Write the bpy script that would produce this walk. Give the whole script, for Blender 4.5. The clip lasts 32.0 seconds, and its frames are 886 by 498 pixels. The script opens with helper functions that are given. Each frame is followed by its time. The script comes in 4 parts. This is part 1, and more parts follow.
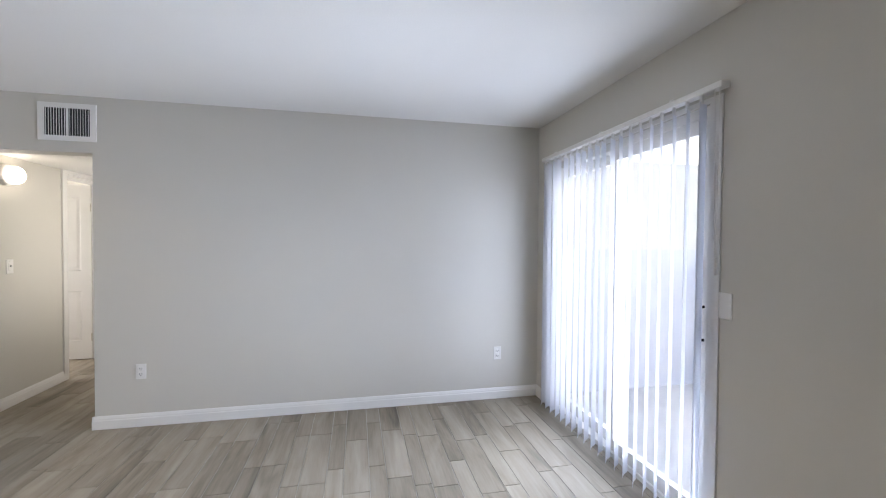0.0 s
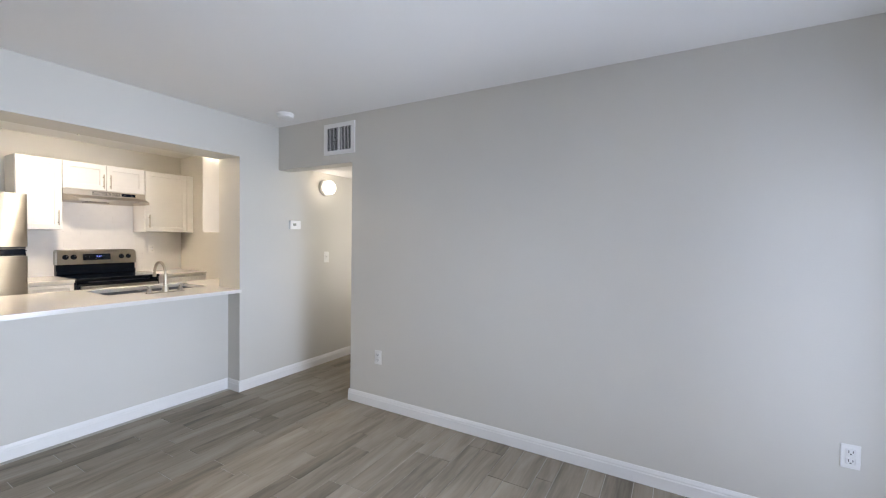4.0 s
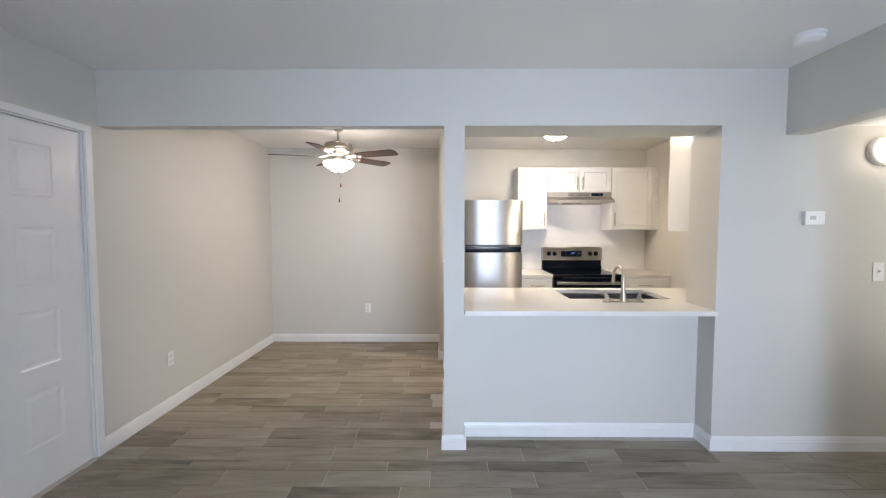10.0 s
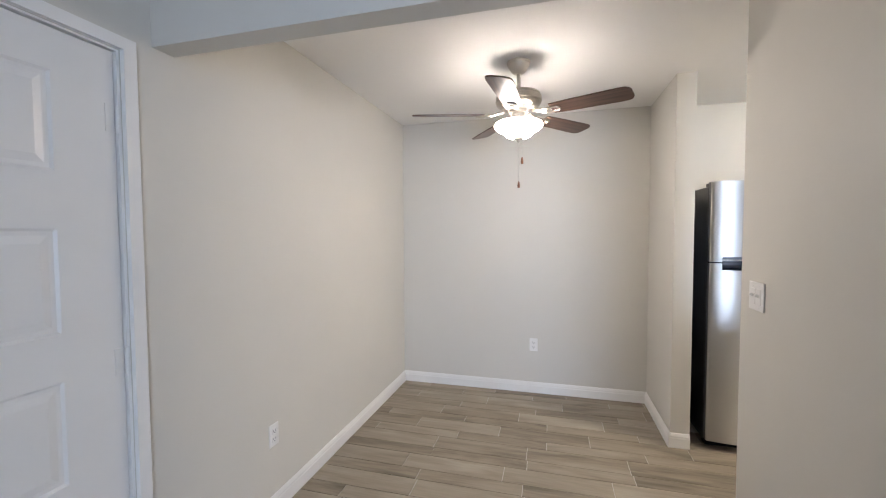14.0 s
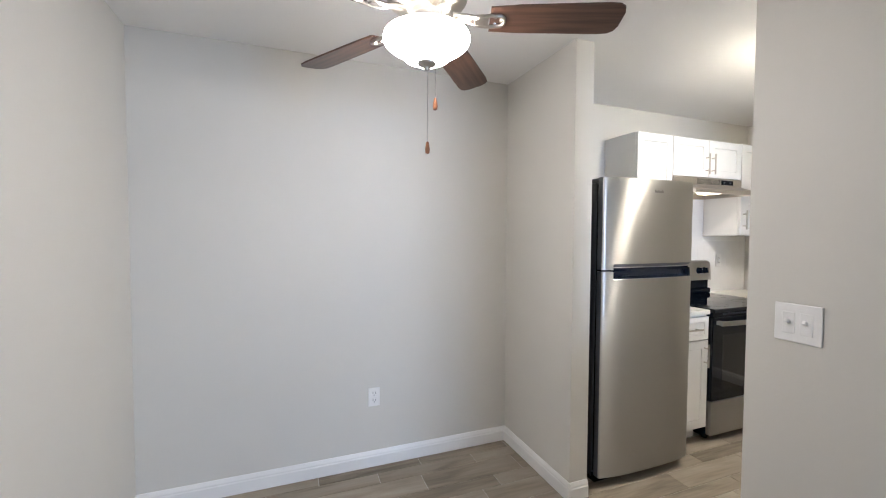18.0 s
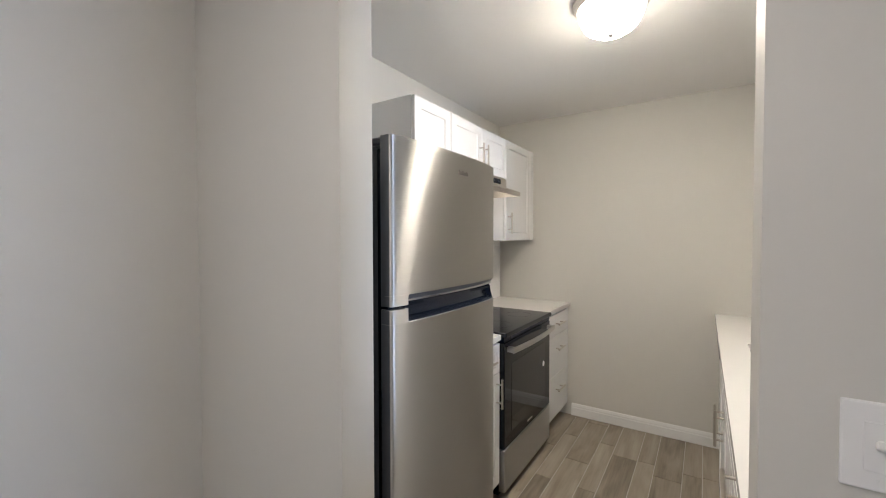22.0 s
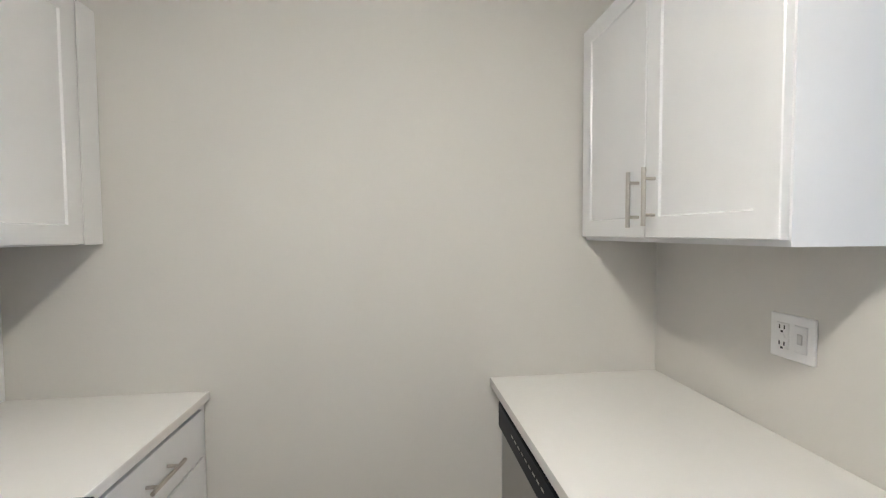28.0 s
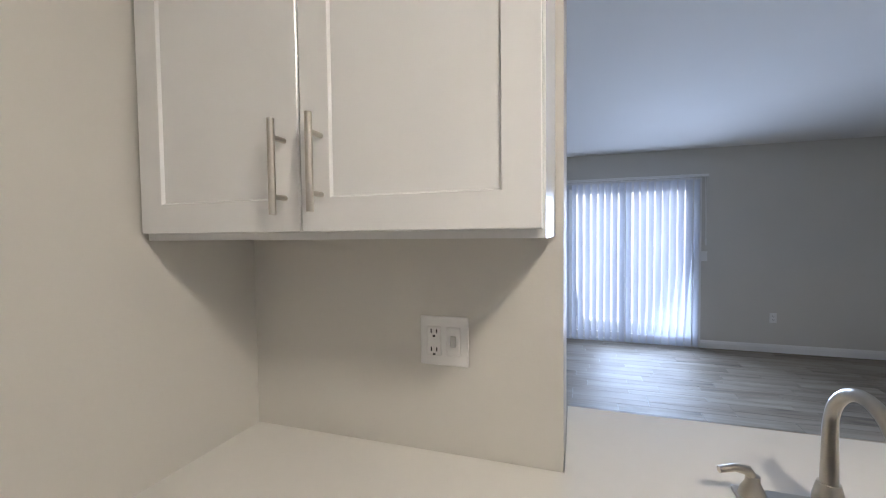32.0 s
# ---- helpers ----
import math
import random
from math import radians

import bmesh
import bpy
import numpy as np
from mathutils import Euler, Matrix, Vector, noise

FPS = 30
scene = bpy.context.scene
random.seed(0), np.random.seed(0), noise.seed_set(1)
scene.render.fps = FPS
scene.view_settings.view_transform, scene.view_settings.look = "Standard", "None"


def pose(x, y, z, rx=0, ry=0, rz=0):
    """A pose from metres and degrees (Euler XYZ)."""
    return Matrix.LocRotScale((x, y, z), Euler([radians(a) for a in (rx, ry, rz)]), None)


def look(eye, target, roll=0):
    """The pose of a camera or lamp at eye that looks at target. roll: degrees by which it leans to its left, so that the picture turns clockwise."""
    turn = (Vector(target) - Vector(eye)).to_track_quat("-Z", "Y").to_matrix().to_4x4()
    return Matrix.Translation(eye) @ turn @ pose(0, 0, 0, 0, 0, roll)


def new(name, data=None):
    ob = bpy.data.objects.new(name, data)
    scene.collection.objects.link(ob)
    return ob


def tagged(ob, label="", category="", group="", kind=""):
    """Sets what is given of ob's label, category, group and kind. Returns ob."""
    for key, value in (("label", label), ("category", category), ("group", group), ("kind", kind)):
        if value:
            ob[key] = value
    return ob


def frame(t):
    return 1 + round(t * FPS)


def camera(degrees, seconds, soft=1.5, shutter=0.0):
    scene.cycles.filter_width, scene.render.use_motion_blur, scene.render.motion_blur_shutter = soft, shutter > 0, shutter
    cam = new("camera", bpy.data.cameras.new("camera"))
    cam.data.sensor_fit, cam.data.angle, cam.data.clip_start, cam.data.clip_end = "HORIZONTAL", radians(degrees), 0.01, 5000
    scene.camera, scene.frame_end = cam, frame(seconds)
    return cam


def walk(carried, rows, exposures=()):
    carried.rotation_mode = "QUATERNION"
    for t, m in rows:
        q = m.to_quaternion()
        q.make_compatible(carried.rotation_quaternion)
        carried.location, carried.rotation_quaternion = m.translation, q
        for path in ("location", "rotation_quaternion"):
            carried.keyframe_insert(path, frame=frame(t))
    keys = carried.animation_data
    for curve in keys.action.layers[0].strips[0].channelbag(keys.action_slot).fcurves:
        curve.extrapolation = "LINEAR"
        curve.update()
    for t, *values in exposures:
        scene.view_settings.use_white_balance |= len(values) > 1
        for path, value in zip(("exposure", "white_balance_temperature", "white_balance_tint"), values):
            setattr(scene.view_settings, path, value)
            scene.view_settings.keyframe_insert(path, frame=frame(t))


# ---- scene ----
cam = camera(95.7, 32.0, 1.1)
PATH = [
    (0, (0.035, 0.375, 1.402), (0.454, 2.331, 1.362), 0.40),
    (0.5, (0.101, 0.458, 1.356), (0.375, 2.439, 1.335), 0.28),
    (1, (0.209, 0.526, 1.358), (0.302, 2.523, 1.338), 0.29),
    (1.5, (0.323, 0.608, 1.360), (0.238, 2.606, 1.337), 0.34),
    (2, (0.393, 0.733, 1.356), (0.122, 2.715, 1.327), 0.47),
    (2.5, (0.445, 0.848, 1.364), (-0.005, 2.796, 1.334), 0.62),
    (3, (0.522, 0.948, 1.362), (-0.108, 2.846, 1.328), 0.74),
    (3.5, (0.534, 1.089, 1.376), (-0.289, 2.912, 1.332), 0.83),
    (4, (0.534, 1.210, 1.391), (-0.469, 2.939, 1.337), 0.86),
    (4.5, (0.582, 1.322, 1.365), (-0.597, 2.938, 1.328), 0.73),
    (6.5, (0.660, 1.735, 1.440), (-1.047, 2.772, 1.353), 0.36),
    (7, (0.634, 1.772, 1.426), (-1.162, 2.647, 1.338), 0.31),
    (7.5, (0.564, 1.776, 1.422), (-1.310, 2.470, 1.330), 0.27),
    (8, (0.434, 1.762, 1.435), (-1.489, 2.304, 1.336), 0.22),
    (8.5, (0.278, 1.742, 1.442), (-1.678, 2.142, 1.337), 0.15),
    (9, (0.116, 1.734, 1.451), (-1.864, 1.991, 1.343), 0.12),
    (9.5, (-0.048, 1.718, 1.444), (-2.042, 1.837, 1.332), 0.08),
    (10, (-0.241, 1.649, 1.443), (-2.238, 1.633, 1.336), 0.02),
    (10.5, (-0.419, 1.578, 1.439), (-2.410, 1.426, 1.335), -0.02),
    (11, (-0.611, 1.544, 1.439), (-2.589, 1.272, 1.337), -0.13),
    (11.5, (-0.792, 1.477, 1.431), (-2.754, 1.105, 1.329), -0.08),
    (12, (-0.973, 1.360, 1.435), (-2.917, 0.899, 1.337), -0.08),
    (12.5, (-1.163, 1.247, 1.437), (-3.091, 0.724, 1.341), -0.09),
    (13, (-1.357, 1.133, 1.422), (-3.275, 0.577, 1.324), -0.16),
    (13.5, (-1.521, 0.973, 1.423), (-3.438, 0.407, 1.334), -0.28),
    (15.5, (-2.095, 0.434, 1.445), (-4.090, 0.329, 1.353), 0.27),
    (16, (-2.252, 0.350, 1.437), (-4.249, 0.399, 1.347), 0.44),
    (16.5, (-2.397, 0.278, 1.430), (-4.385, 0.476, 1.343), 0.47),
    (17, (-2.557, 0.197, 1.429), (-4.520, 0.573, 1.347), 0.36),
    (17.5, (-2.706, 0.174, 1.419), (-4.625, 0.734, 1.340), 0.30),
    (18, (-2.850, 0.192, 1.422), (-4.716, 0.907, 1.346), 0.24),
    (18.5, (-3.016, 0.187, 1.429), (-4.807, 1.075, 1.351), 0.32),
    (19, (-3.169, 0.181, 1.427), (-4.863, 1.242, 1.355), 0.37),
    (19.5, (-3.300, 0.245, 1.428), (-4.897, 1.447, 1.360), 0.33),
    (20, (-3.419, 0.340, 1.430), (-4.916, 1.666, 1.367), 0.29),
    (20.5, (-3.544, 0.423, 1.434), (-4.930, 1.864, 1.376), 0.09),
    (21, (-3.636, 0.543, 1.429), (-4.904, 2.088, 1.374), 0.08),
    (21.5, (-3.718, 0.721, 1.429), (-4.894, 2.337, 1.375), -0.09),
    (22, (-3.810, 0.887, 1.427), (-4.902, 2.561, 1.378), -0.12),
    (22.5, (-3.921, 1.031, 1.429), (-4.925, 2.759, 1.377), -0.11),
    (23, (-3.973, 1.196, 1.420), (-4.895, 2.970, 1.369), -0.12),
    (23.5, (-3.994, 1.376, 1.411), (-4.858, 3.180, 1.362), -0.13),
    (24, (-4.058, 1.585, 1.402), (-4.854, 3.419, 1.357), -0.15),
    (24.5, (-4.110, 1.751, 1.398), (-4.813, 3.623, 1.352), -0.17),
    (26.5, (-4.199, 2.349, 1.436), (-4.512, 4.323, 1.360), -0.25),
    (27, (-4.157, 2.494, 1.435), (-4.330, 4.485, 1.356), -0.16),
    (27.5, (-4.114, 2.618, 1.446), (-4.110, 4.617, 1.369), -0.26),
    (28, (-4.081, 2.739, 1.444), (-3.852, 4.725, 1.367), -0.35),
    (28.5, (-4.056, 2.857, 1.444), (-3.613, 4.806, 1.369), -0.43),
    (29, (-4.049, 2.954, 1.433), (-3.380, 4.837, 1.363), -0.34),
    (29.5, (-4.005, 3.051, 1.432), (-3.104, 4.835, 1.364), -0.37),
    (30, (-3.950, 3.141, 1.434), (-2.818, 4.788, 1.362), -0.37),
    (30.5, (-3.919, 3.218, 1.442), (-2.526, 4.650, 1.366), -0.50),
    (31, (-3.880, 3.285, 1.435), (-2.264, 4.461, 1.356), -0.56),
    (31.5, (-3.884, 3.318, 1.431), (-2.106, 4.231, 1.351), -0.59),
    (32, (-3.966, 3.341, 1.423), (-2.068, 3.967, 1.349), -0.62),
]
EXPOSURE = ((0, 1.90, 7210, 14), (4, 1.78, 7100, 14), (7, 1.81, 6930, 13.5), (9, 1.79, 6780, 12.5), (11, 1.77, 6740, 12.5), (13, 1.87, 6690, 12.5), (16, 1.86, 6150, 10.5), (20, 1.85, 6060, 10.5), (22, 1.52, 6080, 11.5), (23, 1.3, 6100, 13),
            (24, 1.38, 5970, 12), (24.5, 1.4, 5990, 12.5), (26.5, 1.42, 6050, 12.5), (27, 1.45, 6050, 12.5), (28, 1.69, 5660, 9.5), (30, 1.68, 5700, 10), (31, 1.57, 5890, 11.5), (32, 1.34, 6060, 12.8))
walk(cam, [(t, look(eye, target, roll)) for t, eye, target, roll in PATH], EXPOSURE)

# ---- light ----
world = bpy.data.worlds.new("sky")
scene.world = world
world.use_nodes = True
wn = world.node_tree.nodes
sky = wn.new("ShaderNodeTexSky")
sky.sky_type, sky.sun_disc = "NISHITA", False
sky.sun_elevation, sky.sun_rotation = radians(60), radians(-59)
wn["Background"].inputs[1].default_value = 0.15
world.node_tree.links.new(sky.outputs[0], wn["Background"].inputs[0])
sun = new("sun", bpy.data.lights.new("sun", "SUN"))
sun.data.energy, sun.data.angle, sun.data.color = 5.0, radians(0.6), (1.0, 0.95, 0.88)
sun.matrix_world = look((-5.0, 3.0, 10.1), (0, 0, 0))
# stand-ins for patio-door daylight; the last two float on the blind's room side
for x, y, aim, width, watts, angle, drop in ((1.79, 2.65, 2.65, 1.30, 9.0, 180, 0.0), (1.525, 2.80, 2.90, 1.35, 5.6, 180, 0.0), (1.525, 2.50, 2.22, 1.10, 11.5, 95, 0.2)):
    daylight = new("daylight", bpy.data.lights.new("daylight", "AREA"))
    daylight.data.shape, daylight.data.size, daylight.data.size_y = "RECTANGLE", width, 1.75
    daylight.data.energy, daylight.data.color, daylight.data.spread = watts, (0.595, 0.745, 1.0), radians(angle)
    daylight.matrix_world = look((x, y, 1.0), (-2, aim, 1.0 - drop))
# added fill lamps in unseen openings of the side room and the hall
for place, target, watts in (((-4.65, 5.6, 1.45), (-2, 5.6, 1.2), 10), ((-1.72, 5.0, 1.45), (-3, 5.0, 1.2), 1.8)):
    side = new("unseen_fill_light", bpy.data.lights.new("unseen_fill_light", "AREA"))
    side.data.shape, side.data.size, side.data.size_y = "RECTANGLE", 0.9, 1.0
    side.data.energy, side.data.color = watts, (0.96, 0.96, 1.0)
    side.matrix_world = look(place, target)
BOWL_GLOW, DOME_GLOW, HALL_GLOW, HOOD_GLOW = 18.5, 68.0, 2.2, 2.4


# ---- materials ----
def material(name, colour, rough=0.6, metal=0.0, vary=0.06, scale=3.0, bump=0.0, bump_scale=200.0, spec=0.5, stretch=None, rough_vary=0.0):
    m = bpy.data.materials.new(name)
    m.use_nodes = True
    n, l = m.node_tree.nodes, m.node_tree.links
    b = n["Principled BSDF"]
    b.inputs["Roughness"].default_value, b.inputs["Metallic"].default_value = rough, metal
    b.inputs["Specular IOR Level"].default_value = spec
    co = n.new("ShaderNodeTexCoord")
    src = co.outputs["Object"]
    if stretch:
        mp = n.new("ShaderNodeMapping")
        mp.inputs["Scale"].default_value = stretch
        l.new(src, mp.inputs[0])
        src = mp.outputs[0]
    t = n.new("ShaderNodeTexNoise")
    t.inputs["Scale"].default_value, t.inputs["Detail"].default_value = scale, 6
    l.new(src, t.inputs["Vector"])
    r = n.new("ShaderNodeValToRGB")
    c = Vector(colour)
    r.color_ramp.elements[0].position, r.color_ramp.elements[1].position = 0.3, 0.7
    r.color_ramp.elements[0].color = (*(c * (1 - vary)), 1)
    r.color_ramp.elements[1].color = (*(c * (1 + vary)), 1)
    l.new(t.outputs["Fac"], r.inputs[0])
    l.new(r.outputs[0], b.inputs["Base Color"])
    if rough_vary:
        q = n.new("ShaderNodeMapRange")
        q.inputs[3].default_value, q.inputs[4].default_value = rough - rough_vary, rough + rough_vary
        l.new(t.outputs["Fac"], q.inputs[0])
        l.new(q.outputs[0], b.inputs["Roughness"])
    if bump:
        t2 = n.new("ShaderNodeTexNoise")
        t2.inputs["Scale"].default_value, t2.inputs["Detail"].default_value = bump_scale, 3
        l.new(src, t2.inputs["Vector"])
        bp = n.new("ShaderNodeBump")
        bp.inputs["Strength"].default_value, bp.inputs["Distance"].default_value = bump, 0.002
        l.new(t2.outputs["Fac"], bp.inputs["Height"])
        l.new(bp.outputs[0], b.inputs["Normal"])
    return m


def glow(name, colour, strength):
    m = bpy.data.materials.new(name)
    m.use_nodes = True
    b = m.node_tree.nodes["Principled BSDF"]
    b.inputs["Base Color"].default_value = (0.9, 0.88, 0.84, 1)
    b.inputs["Roughness"].default_value = 0.35
    b.inputs["Emission Color"].default_value = (*colour, 1)
    b.inputs["Emission Strength"].default_value = strength
    return m


def plank_material(name, ramp):
    m = bpy.data.materials.new(name)
    m.use_nodes = True
    n, l = m.node_tree.nodes, m.node_tree.links
    b = n["Principled BSDF"]
    geo, info, co = n.new("ShaderNodeNewGeometry"), n.new("ShaderNodeObjectInfo"), n.new("ShaderNodeTexCoord")
    add = n.new("ShaderNodeMath")
    add.operation = "ADD"
    l.new(geo.outputs["Random Per Island"], add.inputs[0])
    l.new(info.outputs["Random"], add.inputs[1])
    fr = n.new("ShaderNodeMath")
    fr.operation = "FRACT"
    l.new(add.outputs[0], fr.inputs[0])
    big = n.new("ShaderNodeMath")
    big.operation = "MULTIPLY"
    big.inputs[1].default_value = 37.0
    l.new(fr.outputs[0], big.inputs[0])
    mp = n.new("ShaderNodeMapping")
    mp.inputs["Scale"].default_value = (9.0, 1.5, 1.0)
    l.new(geo.outputs["Position"], mp.inputs[0])
    g = n.new("ShaderNodeTexNoise")
    g.noise_dimensions = "4D"
    g.inputs["Scale"].default_value, g.inputs["Detail"].default_value, g.inputs["Distortion"].default_value = 1.0, 8, 1.2
    l.new(mp.outputs[0], g.inputs["Vector"])
    l.new(big.outputs[0], g.inputs["W"])
    mp2 = n.new("ShaderNodeMapping")
    mp2.inputs["Scale"].default_value = (90.0, 5.0, 1.0)
    l.new(geo.outputs["Position"], mp2.inputs[0])
    g2 = n.new("ShaderNodeTexNoise")
    g2.noise_dimensions = "4D"
    g2.inputs["Scale"].default_value, g2.inputs["Detail"].default_value = 1.0, 4
    l.new(mp2.outputs[0], g2.inputs["Vector"])
    l.new(big.outputs[0], g2.inputs["W"])
    mixn = n.new("ShaderNodeMath")
    mixn.operation = "MULTIPLY_ADD"
    mixn.inputs[1].default_value = 0.34
    l.new(g2.outputs["Fac"], mixn.inputs[0])
    l.new(g.outputs["Fac"], mixn.inputs[2])
    tone = n.new("ShaderNodeMath")
    tone.operation = "MULTIPLY_ADD"
    tone.inputs[1].default_value = 0.30
    l.new(fr.outputs[0], tone.inputs[0])
    l.new(mixn.outputs[0], tone.inputs[2])
    r = n.new("ShaderNodeValToRGB")
    r.color_ramp.elements[0].position, r.color_ramp.elements[0].color = 0.36, (*ramp[0], 1)
    r.color_ramp.elements[1].position, r.color_ramp.elements[1].color = 0.92, (*ramp[2], 1)
    e = r.color_ramp.elements.new(0.62)
    e.color = (*ramp[1], 1)
    sc = n.new("ShaderNodeMath")
    sc.operation = "MULTIPLY"
    sc.inputs[1].default_value = 0.775
    l.new(tone.outputs[0], sc.inputs[0])
    l.new(sc.outputs[0], r.inputs[0])
    l.new(r.outputs[0], b.inputs["Base Color"])
    b.inputs["Roughness"].default_value = 0.52
    b.inputs["Specular IOR Level"].default_value = 0.26
    bp = n.new("ShaderNodeBump")
    bp.inputs["Strength"].default_value, bp.inputs["Distance"].default_value = 0.12, 0.001
    l.new(g2.outputs["Fac"], bp.inputs["Height"])
    l.new(bp.outputs[0], b.inputs["Normal"])
    return m


def glass_material(name, tint=(1, 1, 1), rough=0.0):
    m = bpy.data.materials.new(name)
    m.use_nodes = True
    n, l = m.node_tree.nodes, m.node_tree.links
    n.remove(n["Principled BSDF"])
    tr, gl, mx = n.new("ShaderNodeBsdfTransparent"), n.new("ShaderNodeBsdfGlossy"), n.new("ShaderNodeMixShader")
    mx.inputs[0].default_value = 0.06
    tr.inputs[0].default_value = (*tint, 1)
    gl.inputs["Roughness"].default_value = rough
    l.new(tr.outputs[0], mx.inputs[1])
    l.new(gl.outputs[0], mx.inputs[2])
    l.new(mx.outputs[0], n["Material Output"].inputs[0])
    return m


def vane_material(name):
    m = bpy.data.materials.new(name)
    m.use_nodes = True
    n, l = m.node_tree.nodes, m.node_tree.links
    b = n["Principled BSDF"]
    b.inputs["Base Color"].default_value = (0.74, 0.75, 0.78, 1)
    b.inputs["Roughness"].default_value = 0.45
    tl, mx = n.new("ShaderNodeBsdfTranslucent"), n.new("ShaderNodeMixShader")
    tl.inputs[0].default_value = (0.81, 0.825, 0.87, 1)
    mx.inputs[0].default_value = 0.62
    l.new(b.outputs[0], mx.inputs[1])
    l.new(tl.outputs[0], mx.inputs[2])
    l.new(mx.outputs[0], n["Material Output"].inputs[0])
    return m


WALL = material("wall_paint", (0.635, 0.612, 0.562), 0.55, vary=0.02, scale=1.2, bump=0.17, bump_scale=95, spec=0.35)
CEIL = material("ceiling_paint", (0.84, 0.825, 0.80), 0.85, vary=0.015, scale=1.0, bump=0.35, bump_scale=110)
TRIM = material("trim_paint", (0.80, 0.79, 0.77), 0.35, vary=0.02, scale=6)
DOORP = material("door_paint", (0.78, 0.77, 0.75), 0.32, vary=0.02, scale=4, bump=0.03, bump_scale=60)
CAB = material("cabinet_paint", (0.795, 0.79, 0.782), 0.22, vary=0.015, scale=5)
QUARTZ = material("quartz", (0.78, 0.76, 0.72), 0.14, vary=0.006, scale=40)
STEEL = material("brushed_steel", (0.45, 0.44, 0.42), 0.375, 1.0, vary=0.006, scale=2.0)
sb = STEEL.node_tree.nodes["Principled BSDF"]
tang = STEEL.node_tree.nodes.new("ShaderNodeTangent")
tang.direction_type, tang.axis = "RADIAL", "Z"
sb.inputs["Anisotropic"].default_value, sb.inputs["Anisotropic Rotation"].default_value = 1.0, 0.25
STEEL.node_tree.links.new(tang.outputs[0], sb.inputs["Tangent"])
HOODM = material("satin_steel", (0.48, 0.445, 0.395), 0.40, 1.0, vary=0.01, scale=3.0)
NICKEL = material("brushed_nickel", (0.50, 0.465, 0.41), 0.28, 1.0, vary=0.03, scale=60)
SATIN = material("satin_nickel", (0.64, 0.60, 0.54), 0.45, 0.85, vary=0.03, scale=30)
CHROME = material("polished_steel", (0.75, 0.75, 0.76), 0.12, 1.0, vary=0.02)
BLACK = material("black_plastic", (0.003, 0.006, 0.012), 0.2, vary=0.1, scale=20, spec=0.16)
BLACKGLASS = material("black_glass", (0.003, 0.005, 0.010), 0.05, vary=0.05, scale=30, spec=0.3)
GREYDARK = material("dark_grey_plastic", (0.03, 0.034, 0.043), 0.4, vary=0.08, scale=20)
WHITEP = material("white_plastic", (0.82, 0.81, 0.79), 0.3, vary=0.01, scale=10)
SLOT = material("dark_slot", (0.03, 0.03, 0.03), 0.7, vary=0.1)
GROUT = material("grout", (0.52, 0.50, 0.46), 0.9, vary=0.08, scale=30, bump=0.2)
PLANK = plank_material("wood_look_tile", ((0.118, 0.098, 0.074), (0.275, 0.235, 0.184), (0.40, 0.352, 0.285)))
BLADE = material("walnut_blade", (0.085, 0.042, 0.026), 0.35, vary=0.45, scale=2.0, stretch=(2, 30, 30))
TILE = material("white_wall_tile", (0.82, 0.81, 0.80), 0.12, vary=0.015, scale=8)
CONCRETE = material("patio_concrete", (0.62, 0.61, 0.59), 0.9, vary=0.10, scale=5, bump=0.3)
FENCE = material("painted_fence", (0.62, 0.64, 0.70), 0.7, vary=0.06, scale=4, bump=0.15, bump_scale=40)
STUCCO = material("stucco", (0.70, 0.68, 0.65), 0.9, vary=0.05, scale=3, bump=0.5, bump_scale=60)
GRASS = material("lawn", (0.07, 0.10, 0.035), 0.95, vary=0.4, scale=3, bump=0.4, bump_scale=90)
VANE = vane_material("vinyl_vane")
PANE = glass_material("window_glass")
SINKM = material("sink_steel", (0.24, 0.25, 0.275), 0.30, 1.0, vary=0.06, scale=4, stretch=(60, 3, 3))
AMBER = material("pull_wood", (0.20, 0.075, 0.03), 0.4, vary=0.3, scale=40)
BOWLG = glow("lit_bowl", (1.0, 0.915, 0.85), BOWL_GLOW)
DOMEG = glow("lit_dome", (1.0, 0.888, 0.72), DOME_GLOW)
# glow turned down in the dome's upper band to curb the ceiling halo
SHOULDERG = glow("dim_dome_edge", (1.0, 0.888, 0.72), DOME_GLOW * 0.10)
HALLG = glow("lit_globe", (1.0, 0.93, 0.84), HALL_GLOW)
HOODG = glow("lit_lens", (1.0, 0.86, 0.68), HOOD_GLOW)
CLOCKG = glow("blue_digits", (0.02, 0.10, 1.0), 1.0)


# ---- building blocks ----
def box(bm, x0, x1, y0, y1, z0, z1, bevel=0.0, seg=1):
    m = Matrix.LocRotScale(((x0 + x1) / 2, (y0 + y1) / 2, (z0 + z1) / 2), None, (abs(x1 - x0), abs(y1 - y0), abs(z1 - z0)))
    got = bmesh.ops.create_cube(bm, size=1.0, matrix=m)
    if bevel:
        edges = list({e for v in got["verts"] for e in v.link_edges})
        bmesh.ops.bevel(bm, geom=edges, offset=bevel, segments=seg, affect="EDGES", profile=0.5)
    return bm


def boxes(*rows):
    bm = bmesh.new()
    for r in rows:
        box(bm, *r)
    return bm


def tube(bm, a, b, r, r2=None, n=16):
    a, b = Vector(a), Vector(b)
    d = b - a
    m = Matrix.Translation((a + b) / 2) @ d.to_track_quat("Z", "Y").to_matrix().to_4x4()
    bmesh.ops.create_cone(bm, cap_ends=True, segments=n, radius1=r, radius2=r if r2 is None else r2, depth=d.length, matrix=m)
    return bm


